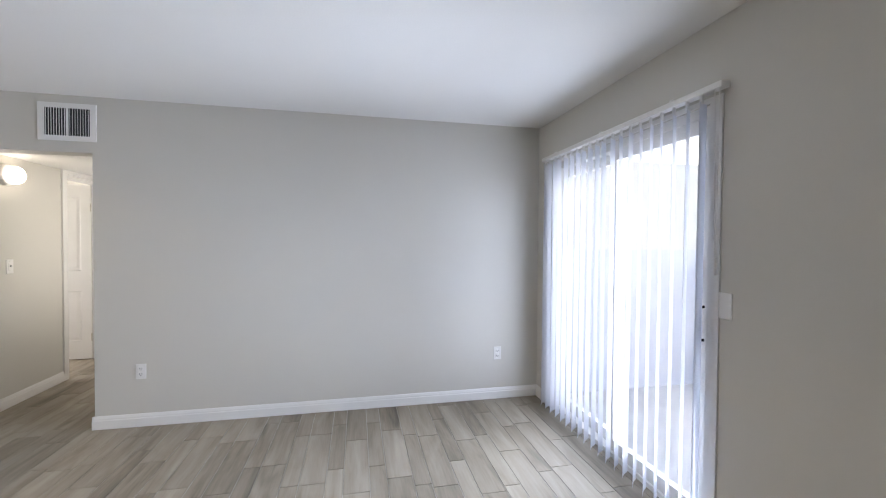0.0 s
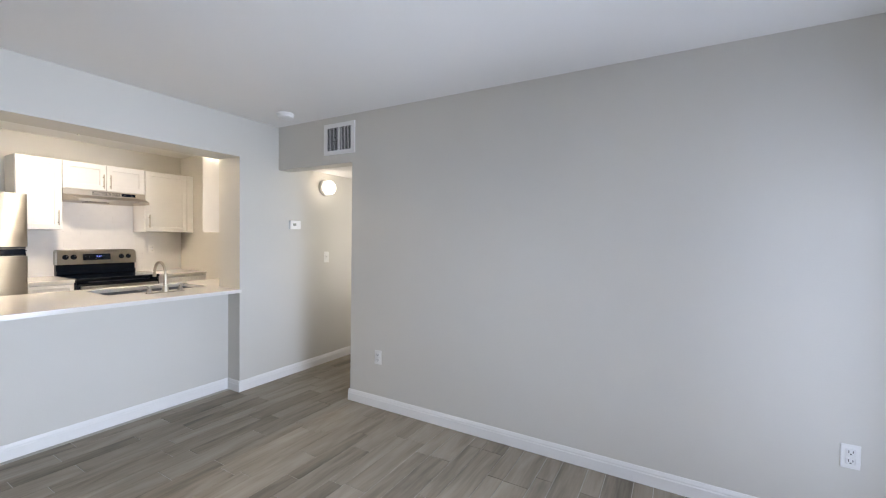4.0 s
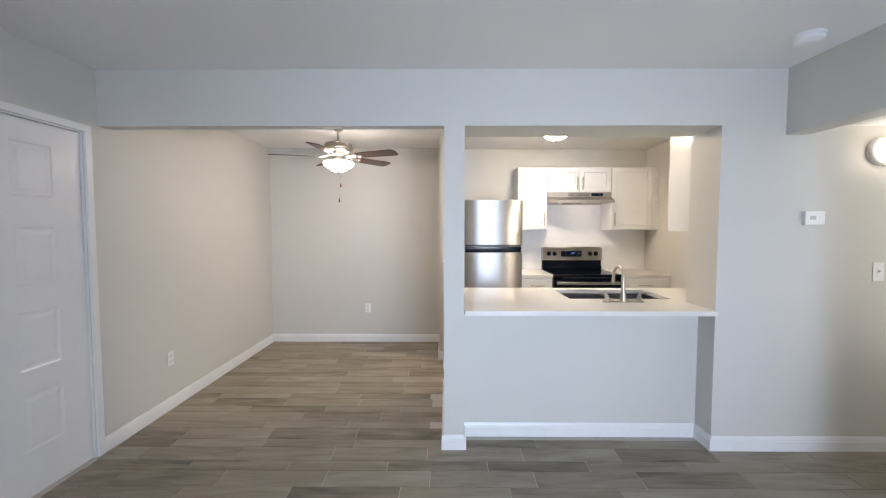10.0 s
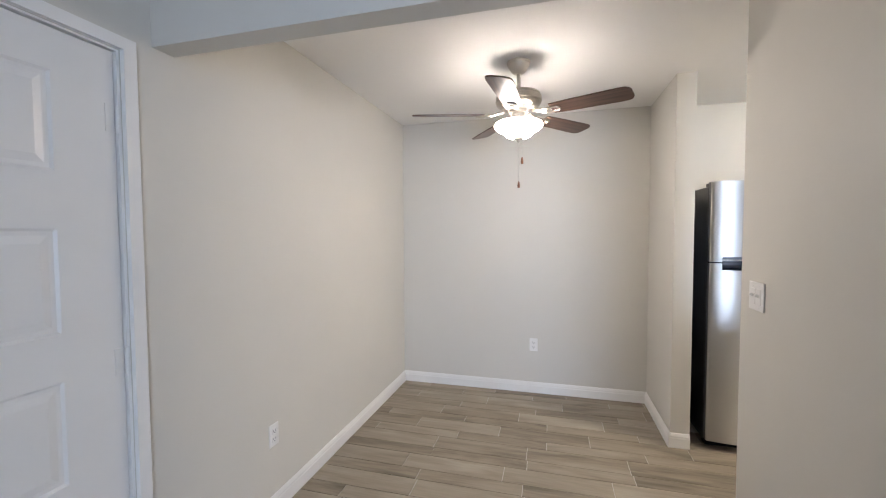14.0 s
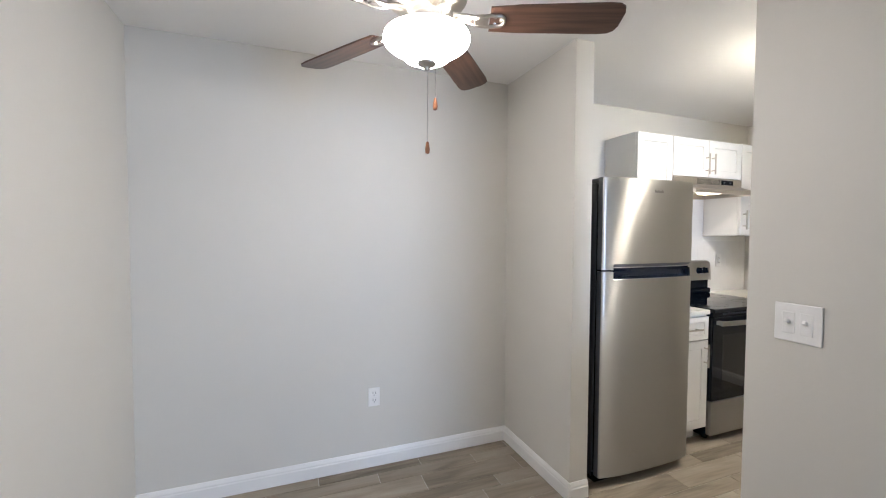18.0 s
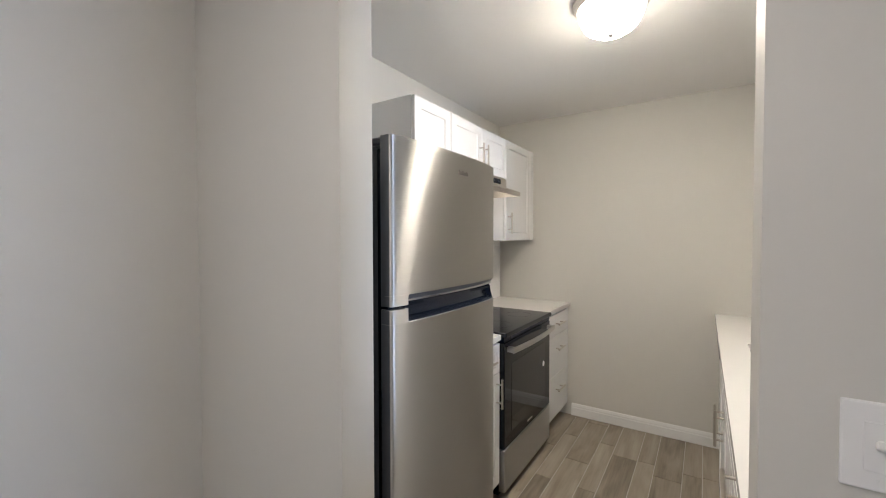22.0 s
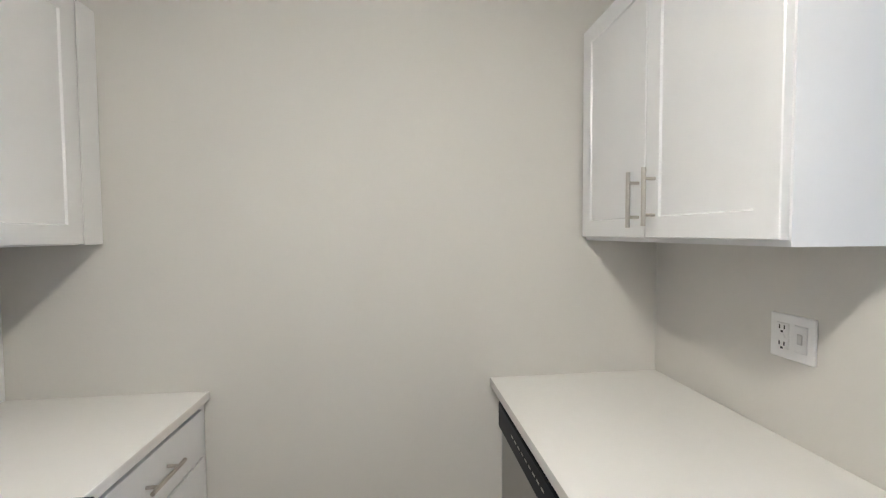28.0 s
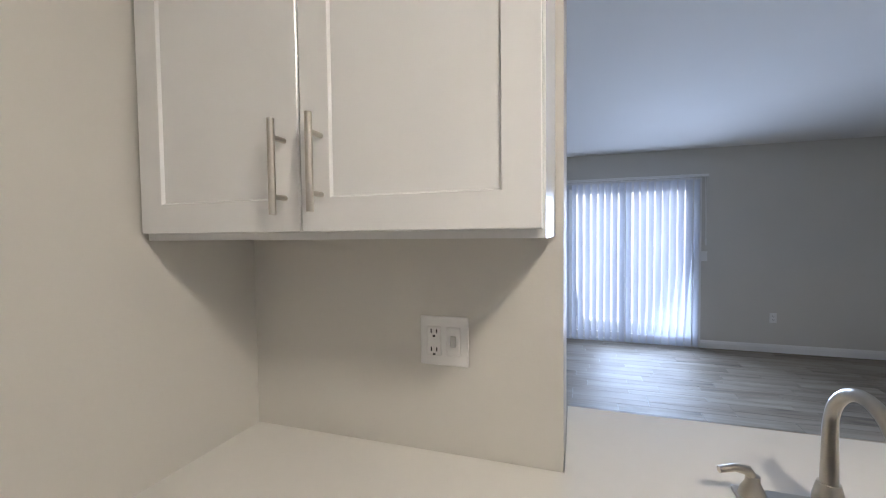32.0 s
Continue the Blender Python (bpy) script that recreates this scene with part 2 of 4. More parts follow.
def lathe(bm, profile, n=40, m=Matrix()):
    rings = []
    for r, z in profile:
        if r < 1e-5:
            rings.append([bm.verts.new(m @ Vector((0, 0, z)))])
        else:
            rings.append([bm.verts.new(m @ Vector((r * math.cos(a), r * math.sin(a), z))) for a in (2 * math.pi * i / n for i in range(n))])
    for p, q in zip(rings, rings[1:]):
        for i in range(n):
            k = (i + 1) % n
            vs = [p[i % len(p)], p[k % len(p)], q[k % len(q)], q[i % len(q)]]
            vs = list(dict.fromkeys(vs))
            if len(vs) > 2:
                bm.faces.new(vs)
    bmesh.ops.recalc_face_normals(bm, faces=bm.faces)
    return bm


def sweep(bm, points, r, n=12):
    pts = [Vector(p) for p in points]
    rings, side = [], None
    for i, p in enumerate(pts):
        d = (pts[min(i + 1, len(pts) - 1)] - pts[max(i - 1, 0)]).normalized()
        if side is None:
            side = d.orthogonal().normalized()
        side = (side - d * side.dot(d)).normalized()
        up = d.cross(side)
        rr = r[i] if isinstance(r, (list, tuple)) else r
        rings.append([bm.verts.new(p + rr * (math.cos(a) * side + math.sin(a) * up)) for a in (2 * math.pi * k / n for k in range(n))])
    for p, q in zip(rings, rings[1:]):
        for i in range(n):
            bm.faces.new((p[i], p[(i + 1) % n], q[(i + 1) % n], q[i]))
    bm.faces.new(rings[0][::-1])
    bm.faces.new(rings[-1])
    bmesh.ops.recalc_face_normals(bm, faces=bm.faces)
    return bm


def link(name, bm, mat, smooth=False):
    me = bpy.data.meshes.new(name)
    bm.to_mesh(me)
    bm.free()
    me.materials.append(mat)
    ob = new(name, me)
    if smooth:
        me.polygons.foreach_set("use_smooth", [True] * len(me.polygons))
        me.set_sharp_from_angle(angle=radians(40))
    return ob


def part(name, bm, mat, parent, label="", smooth=False):
    """A mesh in its thing's own axes, linked as one part of it."""
    ob = link(name, bm, mat, smooth)
    ob.parent = parent
    if label:
        ob["label"] = label
    return ob


def structure(name, bm, mat, label, category):
    return tagged(link(name, bm, mat), label, category, kind="structure")


def thing(name, place, label, category, group=""):
    ob = new(name)
    ob.empty_display_size = 0.05
    ob.matrix_basis = pose(*place)
    return tagged(ob, label, category, group)


# ---- plan ----
CEIL_Z, BEAM_Z, HALL_Z = 2.425, 2.078, 2.075
EAST, NORTH, SOUTH, DINE_W, KIT_W, KIT_N = 1.645, 3.76, -0.545, -5.25, -5.345, 4.165
FACE, KIT_E, HALF_E = -2.785, -3.096, -2.955
STUB_S, STUB_N, STUB_W = 1.634, 1.765, -3.74
PIER_S = 3.364
HALL_E = -1.842

structure("wall_north", boxes((HALL_E, EAST, NORTH, 3.90, 0, CEIL_Z), (FACE, HALL_E, NORTH, 3.90, 2.02, CEIL_Z)), WALL, "light greige painted living room wall with a header over the hallway", "wall")
structure("wall_east", boxes((EAST, 1.80, -0.68, 1.95, 0, CEIL_Z), (EAST, 1.80, 3.48, 3.90, 0, CEIL_Z), (EAST, 1.80, 1.95, 3.48, 2.05, CEIL_Z)), WALL, "light greige painted wall round the sliding patio door", "wall")
structure("wall_south", boxes((-5.48, -2.672, -0.68, SOUTH, 0, CEIL_Z), (-1.738, EAST, -0.68, SOUTH, 0, CEIL_Z), (-2.672, -1.738, -0.68, SOUTH, 2.02, CEIL_Z)), WALL, "light greige painted wall with the entry door", "wall")
structure("wall_west_dining", boxes((-5.48, DINE_W, SOUTH, 1.575, 0, CEIL_Z)), WALL, "light greige painted dining area wall", "wall")
structure("wall_west_kitchen", boxes((-5.48, KIT_W, 1.69, KIT_N, 0, CEIL_Z)), WALL, "light greige painted kitchen wall behind the range", "wall")
structure("wall_fridge_stub", boxes((-5.48, -4.56, 1.575, 1.69, 0, CEIL_Z)), WALL, "short painted partition beside the refrigerator", "wall")
structure("wall_switch_stub", boxes((STUB_W, FACE, STUB_S, STUB_N, 0, CEIL_Z)), WALL, "painted partition between dining area and kitchen ending in a post", "wall")
structure("wall_north_kitchen", boxes((-5.48, -3.0, KIT_N, 4.30, 0, CEIL_Z)), WALL, "plain light greige painted kitchen end wall", "wall")
structure("wall_half", boxes((KIT_E, HALF_E, STUB_N, PIER_S, 0, 0.884)), WALL, "painted half wall under the kitchen pass-through counter", "wall")
structure("wall_pier", boxes((KIT_E, FACE, PIER_S, KIT_N, 0, CEIL_Z)), WALL, "light greige painted pier beside the pass-through", "wall")
structure("wall_hall_west", boxes((-3.0, FACE, KIT_N, 5.04, 0, CEIL_Z), (-3.0, FACE, 5.80, 6.6, 0, CEIL_Z), (-3.0, FACE, 5.04, 5.80, 2.04, CEIL_Z)), WALL, "light greige painted hallway wall with a door opening", "wall")
structure("beam_kitchen", boxes((KIT_E, FACE, STUB_N, PIER_S, BEAM_Z, CEIL_Z)), WALL, "painted soffit beam over the kitchen pass-through", "beam")
structure("beam_dining", boxes((-2.872, FACE, SOUTH, STUB_S, BEAM_Z, CEIL_Z)), WALL, "painted header beam between living room and dining area", "beam")
# opening here and in wall_bedroom is invented, out of view, for fill lamps
structure("wall_hall_east", boxes((HALL_E, -1.70, 3.90, 4.5, 0, CEIL_Z), (HALL_E, -1.70, 5.5, 6.6, 0, CEIL_Z), (HALL_E, -1.70, 4.5, 5.5, 0, 0.9), (HALL_E, -1.70, 4.5, 5.5, 2.0, CEIL_Z)), WALL, "light greige painted hallway wall", "wall")
structure("wall_hall_end", boxes((-4.6, -1.70, 6.6, 6.72, 0, CEIL_Z)), WALL, "painted wall at the end of the hallway", "wall")
structure("wall_bedroom", boxes((-4.72, -4.6, 4.30, 4.9, 0, CEIL_Z), (-4.72, -4.6, 6.3, 6.72, 0, CEIL_Z), (-4.72, -4.6, 4.9, 6.3, 0, 0.9), (-4.72, -4.6, 4.9, 6.3, 2.0, CEIL_Z)), WALL, "painted wall of the room off the hallway", "wall")
structure("ceiling", boxes((-5.6, 1.9, -0.8, 6.8, CEIL_Z, 2.55)), CEIL, "flat white lightly textured ceiling", "ceiling")
structure("ceiling_hall", boxes((FACE, HALL_E, 3.90, 6.6, HALL_Z, 2.2)), CEIL, "lowered white hallway ceiling", "ceiling")
floor = structure("floor", boxes((-5.6, 1.80, -0.68, 6.8, -0.12, -0.003)), GROUT, "grey-brown wood-look plank tile floor with pale grout", "floor")


# ---- baseboards ----
BASE_PROFILE = ((0.0, 0.0), (0.014, 0.0), (0.014, 0.062), (0.011, 0.068), (0.011, 0.076), (0.007, 0.088), (0.004, 0.095), (0.0, 0.095))


def baseboard(x0, y0, x1, y1):
    """A board along a wall from one point to the other; the room is on the left of the way."""
    a, b = Vector((x0, y0, 0)), Vector((x1, y1, 0))
    d = (b - a).normalized()
    out = Vector((-d.y, d.x, 0))
    bm = bmesh.new()
    rings = [[bm.verts.new(p + out * (u + 0.0005) + Vector((0, 0, v + 0.0005))) for u, v in BASE_PROFILE] for p in (a, b)]
    n = len(BASE_PROFILE)
    for i in range(n):
        bm.faces.new((rings[0][i], rings[0][(i + 1) % n], rings[1][(i + 1) % n], rings[1][i]))
    bm.faces.new(rings[0])
    bm.faces.new(rings[1][::-1])
    bmesh.ops.recalc_face_normals(bm, faces=bm.faces)
    return structure("baseboard", bm, TRIM, "white painted moulded baseboard", "baseboard")


for x0, y0, x1, y1 in ((EAST, NORTH, HALL_E - 0.014, NORTH), (HALL_E, NORTH - 0.014, HALL_E, 6.6), (EAST, SOUTH, EAST, 1.884), (EAST, 3.547, EAST, NORTH),
                       (DINE_W, SOUTH, -2.716, SOUTH), (-1.692, SOUTH, EAST, SOUTH), (DINE_W, 1.575, DINE_W, SOUTH), (-4.546, 1.575, DINE_W, 1.575),
                       (-4.56, 1.69, -4.56, 1.561), (STUB_W, STUB_S - 0.014, STUB_W, STUB_N), (FACE + 0.014, STUB_S, STUB_W - 0.014, STUB_S), (FACE, STUB_N, FACE, STUB_S - 0.014),
                       (HALF_E, STUB_N, FACE + 0.014, STUB_N), (HALF_E, PIER_S, HALF_E, STUB_N), (FACE + 0.014, PIER_S, HALF_E, PIER_S), (FACE, 4.985, FACE, PIER_S - 0.014),
                       (-3.68, KIT_N, -4.70, KIT_N)):
    baseboard(x0, y0, x1, y1)


# ---- patio and patio door ----
structure("ground", boxes((-60, 60, -60, 60, -0.40, -0.16)), GRASS, "flat green lawn beyond the patio", "ground")
# added backdrop: whitens the view past the fence and bounces sunlight
structure("bright_backdrop", boxes((9.0, 9.3, -12, 16, -0.2, 6.0)), STUCCO, "plain pale stucco backdrop wall added across the lawn", "building")
structure("patio", boxes((1.80, 3.60, -1.2, 4.8, -0.16, -0.05)), CONCRETE, "pale concrete patio slab", "patio")
store = thing("storage_closet", (2.4, 4.3, -0.05), "blue-grey painted patio storage closet", "closet")
part("wall", boxes((-0.58, 1.05, -0.45, 0.3, 0, 1.38)), FENCE, store)
part("upper_wall", boxes((-0.58, 1.05, -0.44, 0.3, 1.38, 2.25)), STUCCO, store)
fence = thing("patio_fence", (3.45, 2.2, -0.07), "blue-grey painted board fence round the patio", "fence")
b = bmesh.new()
box(b, 0, 0.12, -0.0565, 0.0565, 0.02, 1.27, 0.004)
first = part("board", b, FENCE, fence)
first.location = (0, -3.0, 0)
for i in range(1, 50):
    o = first.copy()
    scene.collection.objects.link(o)
    o.parent = fence
    o.location = (random.uniform(-0.004, 0.004), -3.0 + i * 0.113, 0)
part("rail", boxes((0.12, 0.16, -3.05, 2.6, 0.4, 0.49), (0.12, 0.16, -3.05, 2.6, 1.05, 1.14)), FENCE, fence)
for y in (-3.0, -0.6, 1.8):
    part("post", boxes((0.16, 0.25, y - 0.045, y + 0.045, -0.05, 1.3)), FENCE, fence)

pd = tagged(thing("door_patio", (1.72, 2.715, 0), "white aluminium sliding glass patio door", "door"), kind="structure")
part("door_frame", boxes((-0.06, 0.06, -0.765, -0.735, 0, 2.05), (-0.06, 0.06, 0.715, 0.765, 0, 2.05), (-0.06, 0.06, -0.735, 0.715, 2.0, 2.05), (-0.06, 0.06, -0.735, 0.715, 0.0, 0.03)), TRIM, pd)
part("casing", boxes((-0.083, -0.0755, -0.83, -0.765, 0, 2.075), (-0.083, -0.0755, 0.765, 0.83, 0, 2.075), (-0.083, -0.0755, -0.765, 0.765, 2.05, 2.075)), TRIM, pd)
for name, x, y0, y1 in (("sliding_panel", -0.03, -0.735, 0.02), ("fixed_panel", 0.02, -0.02, 0.715)):
    b = boxes((x - 0.018, x + 0.018, y0, y0 + 0.055, 0.03, 2.0), (x - 0.018, x + 0.018, y1 - 0.055, y1, 0.03, 2.0), (x - 0.018, x + 0.018, y0 + 0.055, y1 - 0.055, 0.03, 0.11), (x - 0.018, x + 0.018, y0 + 0.055, y1 - 0.055, 1.93, 2.0))
    p = part(name, b, TRIM, pd)
    g = part("pane", boxes((x - 0.003, x + 0.003, y0 + 0.055, y1 - 0.055, 0.11, 1.93)), PANE, p)
    g.visible_shadow = False
    if name == "sliding_panel":
        part("handle", sweep(bmesh.new(), [(x - 0.02, y0 + 0.014, 0.932), (x - 0.055, y0 + 0.014, 0.938), (x - 0.06, y0 + 0.014, 1.01), (x - 0.055, y0 + 0.014, 1.088), (x - 0.02, y0 + 0.014, 1.094)], 0.007), BLACK, p, "black pull handle", True)

blind = thing("vertical_blind", (1.592, 2.715, 0), "half-open white vinyl vertical blind before the patio door", "blind")
part("head_rail", box(bmesh.new(), -0.020, 0.026, -0.885, 0.845, 2.080, 2.108, 0.003), WHITEP, blind)
for y in (-0.6, 0.0, 0.6):
    part("bracket", box(bmesh.new(), -0.024, 0.05, y - 0.012, y + 0.012, 2.107, 2.114), WHITEP, blind)
vb = bmesh.new()
rows = []
for i in range(9):
    u = -0.0445 + 0.089 * i / 8
    w = 0.006 * (1 - (u / 0.0445) ** 2)
    rows.append([vb.verts.new((u, w + s * 0.0005, z)) for s in (-1, 1) for z in (0.02, 2.048)])
for p, q in zip(rows, rows[1:]):
    vb.faces.new((p[0], q[0], q[1], p[1]))
    vb.faces.new((p[2], p[3], q[3], q[2]))
    vb.faces.new((p[0], p[2], q[2], q[0]))
    vb.faces.new((p[1], q[1], q[3], p[3]))
for p in (rows[0], rows[-1]):
    vb.faces.new((p[0], p[1], p[3], p[2]))
bmesh.ops.recalc_face_normals(vb, faces=vb.faces)
vane = part("vane", vb, VANE, blind, smooth=True)
NV = 20
for i in range(NV):
    o = vane if i == 0 else vane.copy()
    if i:
        scene.collection.objects.link(o)
        o.parent = blind
    y = 0.805 - i * 0.0825
    turn = 39 + random.uniform(-3, 3)
    if i == NV - 1:
        turn = 27
    o.matrix_basis = pose(0, y, 0, random.uniform(-0.25, 0.25), 0, turn)
    part("carrier", boxes((-0.006, 0.006, y - 0.006, y + 0.006, 2.043, 2.081)), WHITEP, blind)
part("control_chain", tube(bmesh.new(), (-0.014, -0.846, 2.081), (-0.014, -0.858, 1.33), 0.002, n=6), WHITEP, blind)
part("control_cord", tube(bmesh.new(), (-0.010, -0.866, 2.081), (-0.010, -0.862, 1.33), 0.002, n=6), WHITEP, blind)
part("cord_weight", tube(bmesh.new(), (-0.012, -0.861, 1.335), (-0.012, -0.861, 1.258), 0.009, 0.007, 12), WHITEP, blind, smooth=True)



# ---- wall plates ----
def outlet_plate(place, label, group="wall outlets"):
    p = thing("wall_outlet", place, label, "outlet", group)
    part("plate", box(bmesh.new(), -0.035, 0.035, -0.006, 0.0, -0.057, 0.057, 0.003, 2), WHITEP, p)
    for z in (0.021, -0.021):
        f = part("receptacle", box(bmesh.new(), -0.017, 0.017, -0.0085, -0.005, z - 0.015, z + 0.015, 0.004, 2), WHITEP, p)
        part("slot", boxes((-0.009, -0.006, -0.0092, -0.008, z - 0.003, z + 0.008), (0.006, 0.009, -0.0092, -0.008, z - 0.002, z + 0.008), (-0.003, 0.003, -0.0092, -0.008, z - 0.011, z - 0.006)), SLOT, f)
    part("screw", tube(bmesh.new(), (0, -0.0072, 0), (0, -0.005, 0), 0.003, n=10), WHITEP, p)
    return p


def switch_plate(place, n, label, blank=False):
    w = 0.035 if n == 1 else 0.062
    p = thing("light_switch", place, label, "switch")
    part("plate", box(bmesh.new(), -w, w, -0.006, 0.0, -0.059, 0.059, 0.003, 2), WHITEP, p)
    for x in ((0,) if n == 1 else (-0.023, 0.023)):
        if blank:
            continue
        f = part("switch_opening", box(bmesh.new(), x - 0.0165, x + 0.0165, -0.0075, -0.005, -0.033, 0.033, 0.001), WHITEP, p)
        tg = bmesh.new()
        box(tg, -0.005, 0.005, -0.016, 0.0, -0.006, 0.006, 0.002)
        bmesh.ops.transform(tg, matrix=pose(x, -0.006, 0.002, -25), verts=tg.verts)
        part("toggle", tg, WHITEP, f)
        for z in (-0.045, 0.045):
            part("screw", tube(bmesh.new(), (x, -0.007, z), (x, -0.005, z), 0.003, n=10), WHITEP, p)
    return p


outlet_plate((-1.541, NORTH, 0.412), "white duplex outlet low on the living room wall")
outlet_plate((1.262, NORTH, 0.405), "white duplex outlet near the patio door corner")
outlet_plate((EAST, 1.149, 0.405, 0, 0, -90), "white duplex outlet on the patio door wall")
outlet_plate((-3.363, SOUTH, 0.402, 0, 0, 180), "white duplex outlet beside the entry door")
outlet_plate((DINE_W, 0.665, 0.428, 0, 0, 90), "white duplex outlet on the dining area wall")
outlet_plate((-3.297, STUB_S, 0.412), "white duplex outlet low on the partition")
bo = thing("wall_outlet", (KIT_W + 0.0088, 3.805, 1.195, 0, 0, 90), "white safety outlet with a blue light on the tiles", "outlet", "wall outlets")
part("plate", box(bmesh.new(), -0.035, 0.035, -0.006, 0.0, -0.057, 0.057, 0.003, 2), WHITEP, bo)
f = part("receptacle", box(bmesh.new(), -0.017, 0.017, -0.0085, -0.005, -0.034, 0.034, 0.002), WHITEP, bo)
for z in (0.021, -0.021):
    part("slot", boxes((-0.008, -0.0062, -0.0092, -0.008, z - 0.003, z + 0.006), (0.0062, 0.008, -0.0092, -0.008, z - 0.003, z + 0.006), (-0.002, 0.002, -0.0092, -0.008, z - 0.010, z - 0.007)), SLOT, f)
part("indicator", boxes((-0.002, 0.002, -0.0092, -0.008, 0.008, 0.012)), CLOCKG, f, "tiny blue indicator light")
part("test_button", boxes((-0.010, 0.010, -0.0095, -0.008, -0.004, 0.004)), WHITEP, f)
switch_plate((-3.592, STUB_S, 1.154), 2, "white double toggle switch on the kitchen partition")
switch_plate((FACE, 4.375, 1.165, 0, 0, 90), 1, "white single toggle switch in the hallway")
switch_plate((EAST, 1.857, 1.12, 0, 0, -90), 1, "white blank plate beside the patio blind", True)

gf = thing("counter_outlet", (KIT_E, 3.626, 1.178, 0, 0, -90), "white two-gang plate with outlet and rocker above the counter", "outlet")
part("plate", box(bmesh.new(), -0.058, 0.058, -0.006, 0.0, -0.057, 0.057, 0.003, 2), WHITEP, gf)
f = part("receptacle", box(bmesh.new(), -0.040, -0.006, -0.0095, -0.005, -0.034, 0.034, 0.002), WHITEP, gf)
for z in (0.021, -0.021):
    part("slot", boxes((-0.031, -0.028, -0.0102, -0.009, z - 0.003, z + 0.007), (-0.018, -0.015, -0.0102, -0.009, z - 0.003, z + 0.007), (-0.026, -0.020, -0.0102, -0.009, z - 0.012, z - 0.007)), SLOT, f)
part("test_button", boxes((-0.030, -0.016, -0.0105, -0.009, -0.004, 0.004)), WHITEP, f)
f = part("rocker_frame", box(bmesh.new(), 0.006, 0.040, -0.0085, -0.005, -0.034, 0.034, 0.002), WHITEP, gf)
part("rocker", box(bmesh.new(), 0.016, 0.030, -0.012, -0.008, -0.012, 0.014, 0.002), material("grey_plastic", (0.6, 0.59, 0.57), 0.4), f)

th = thing("thermostat", (FACE, 3.943, 1.502, 0, 0, 90), "small white digital thermostat on the hallway wall", "thermostat")
part("body", box(bmesh.new(), -0.062, 0.062, -0.026, 0, -0.043, 0.043, 0.004, 2), WHITEP, th)
part("display", boxes((-0.032, 0.006, -0.0275, -0.025, -0.010, 0.014)), material("lcd", (0.36, 0.38, 0.34), 0.2), th, "grey display")
for z in (0.012, -0.012):
    part("button", box(bmesh.new(), 0.022, 0.042, -0.029, -0.025, z - 0.006, z + 0.006, 0.002), WHITEP, th)

sd = thing("smoke_detector", (-2.36, 3.50, CEIL_Z), "round white smoke detector on the ceiling", "smoke detector")
part("base", lathe(bmesh.new(), [(0, 0), (0.072, 0), (0.072, -0.012), (0.06, -0.014), (0, -0.014)]), WHITEP, sd, smooth=True)
part("cover", lathe(bmesh.new(), [(0, -0.013), (0.066, -0.013), (0.064, -0.032), (0.05, -0.042), (0.02, -0.045), (0, -0.045)]), WHITEP, sd, smooth=True)

vent = thing("air_vent", (-1.99, NORTH, 2.233), "white wall register with vertical louvres above the hallway", "vent")
part("frame", boxes((-0.178, -0.140, -0.010, 0, -0.133, 0.133), (0.140, 0.178, -0.010, 0, -0.133, 0.133), (-0.140, 0.140, -0.010, 0, 0.098, 0.133), (-0.140, 0.140, -0.010, 0, -0.133, -0.098)), WHITEP, vent)
part("backing", boxes((-0.140, 0.140, -0.0035, -0.002, -0.098, 0.098)), SLOT, vent)
part("divider", boxes((-0.006, 0.006, -0.012, -0.0035, -0.098, 0.098)), WHITEP, vent)
for side in (-1, 1):
    for i in range(8):
        sb = bmesh.new()
        box(sb, -0.0045, 0.0045, -0.0011, 0.0011, -0.097, 0.097)
        bmesh.ops.transform(sb, matrix=pose(side * (0.016 + i * 0.0163), -0.0085, 0, 0, 0, -58 if side > 0 else -48), verts=sb.verts)
        part("louvre", sb, WHITEP, vent)

sc = thing("wall_sconce", (FACE, 4.345, 1.917, 0, 0, 90), "lit round white globe light on the hallway wall", "wall light")
face = pose(0, 0, 0, 90)
part("base", lathe(bmesh.new(), [(0, 0.0), (0.086, 0.0), (0.086, 0.02), (0.078, 0.032), (0.060, 0.044), (0, 0.044)], 40, face), WHITEP, sc, smooth=True)
part("globe", lathe(bmesh.new(), [(0, 0.130)] + [(0.072 * math.sin(radians(a)), 0.075 + 0.055 * math.cos(radians(a))) for a in range(12, 91, 12)] + [(0.070, 0.050), (0.055, 0.0445), (0, 0.0445)], 40, face), HALLG, sc, "glowing frosted globe", True)


# ---- doors ----
def panel(bm, x0, x1, z0, z1, y):
    """A raised panel on a door face at depth y that looks along -y."""
    def ring(d, dy):
        return [bm.verts.new((x, y + dy, z)) for x, z in ((x0 + d, z0 + d), (x1 - d, z0 + d), (x1 - d, z1 - d), (x0 + d, z1 - d))]
    rs = [ring(0, 0.0), ring(0.008, 0.006), ring(0.02, 0.006), ring(0.042, 0.001)]
    for p, q in zip(rs, rs[1:]):
        for i in range(4):
            bm.faces.new((p[i], p[(i + 1) % 4], q[(i + 1) % 4], q[i]))
    bm.faces.new(rs[-1])


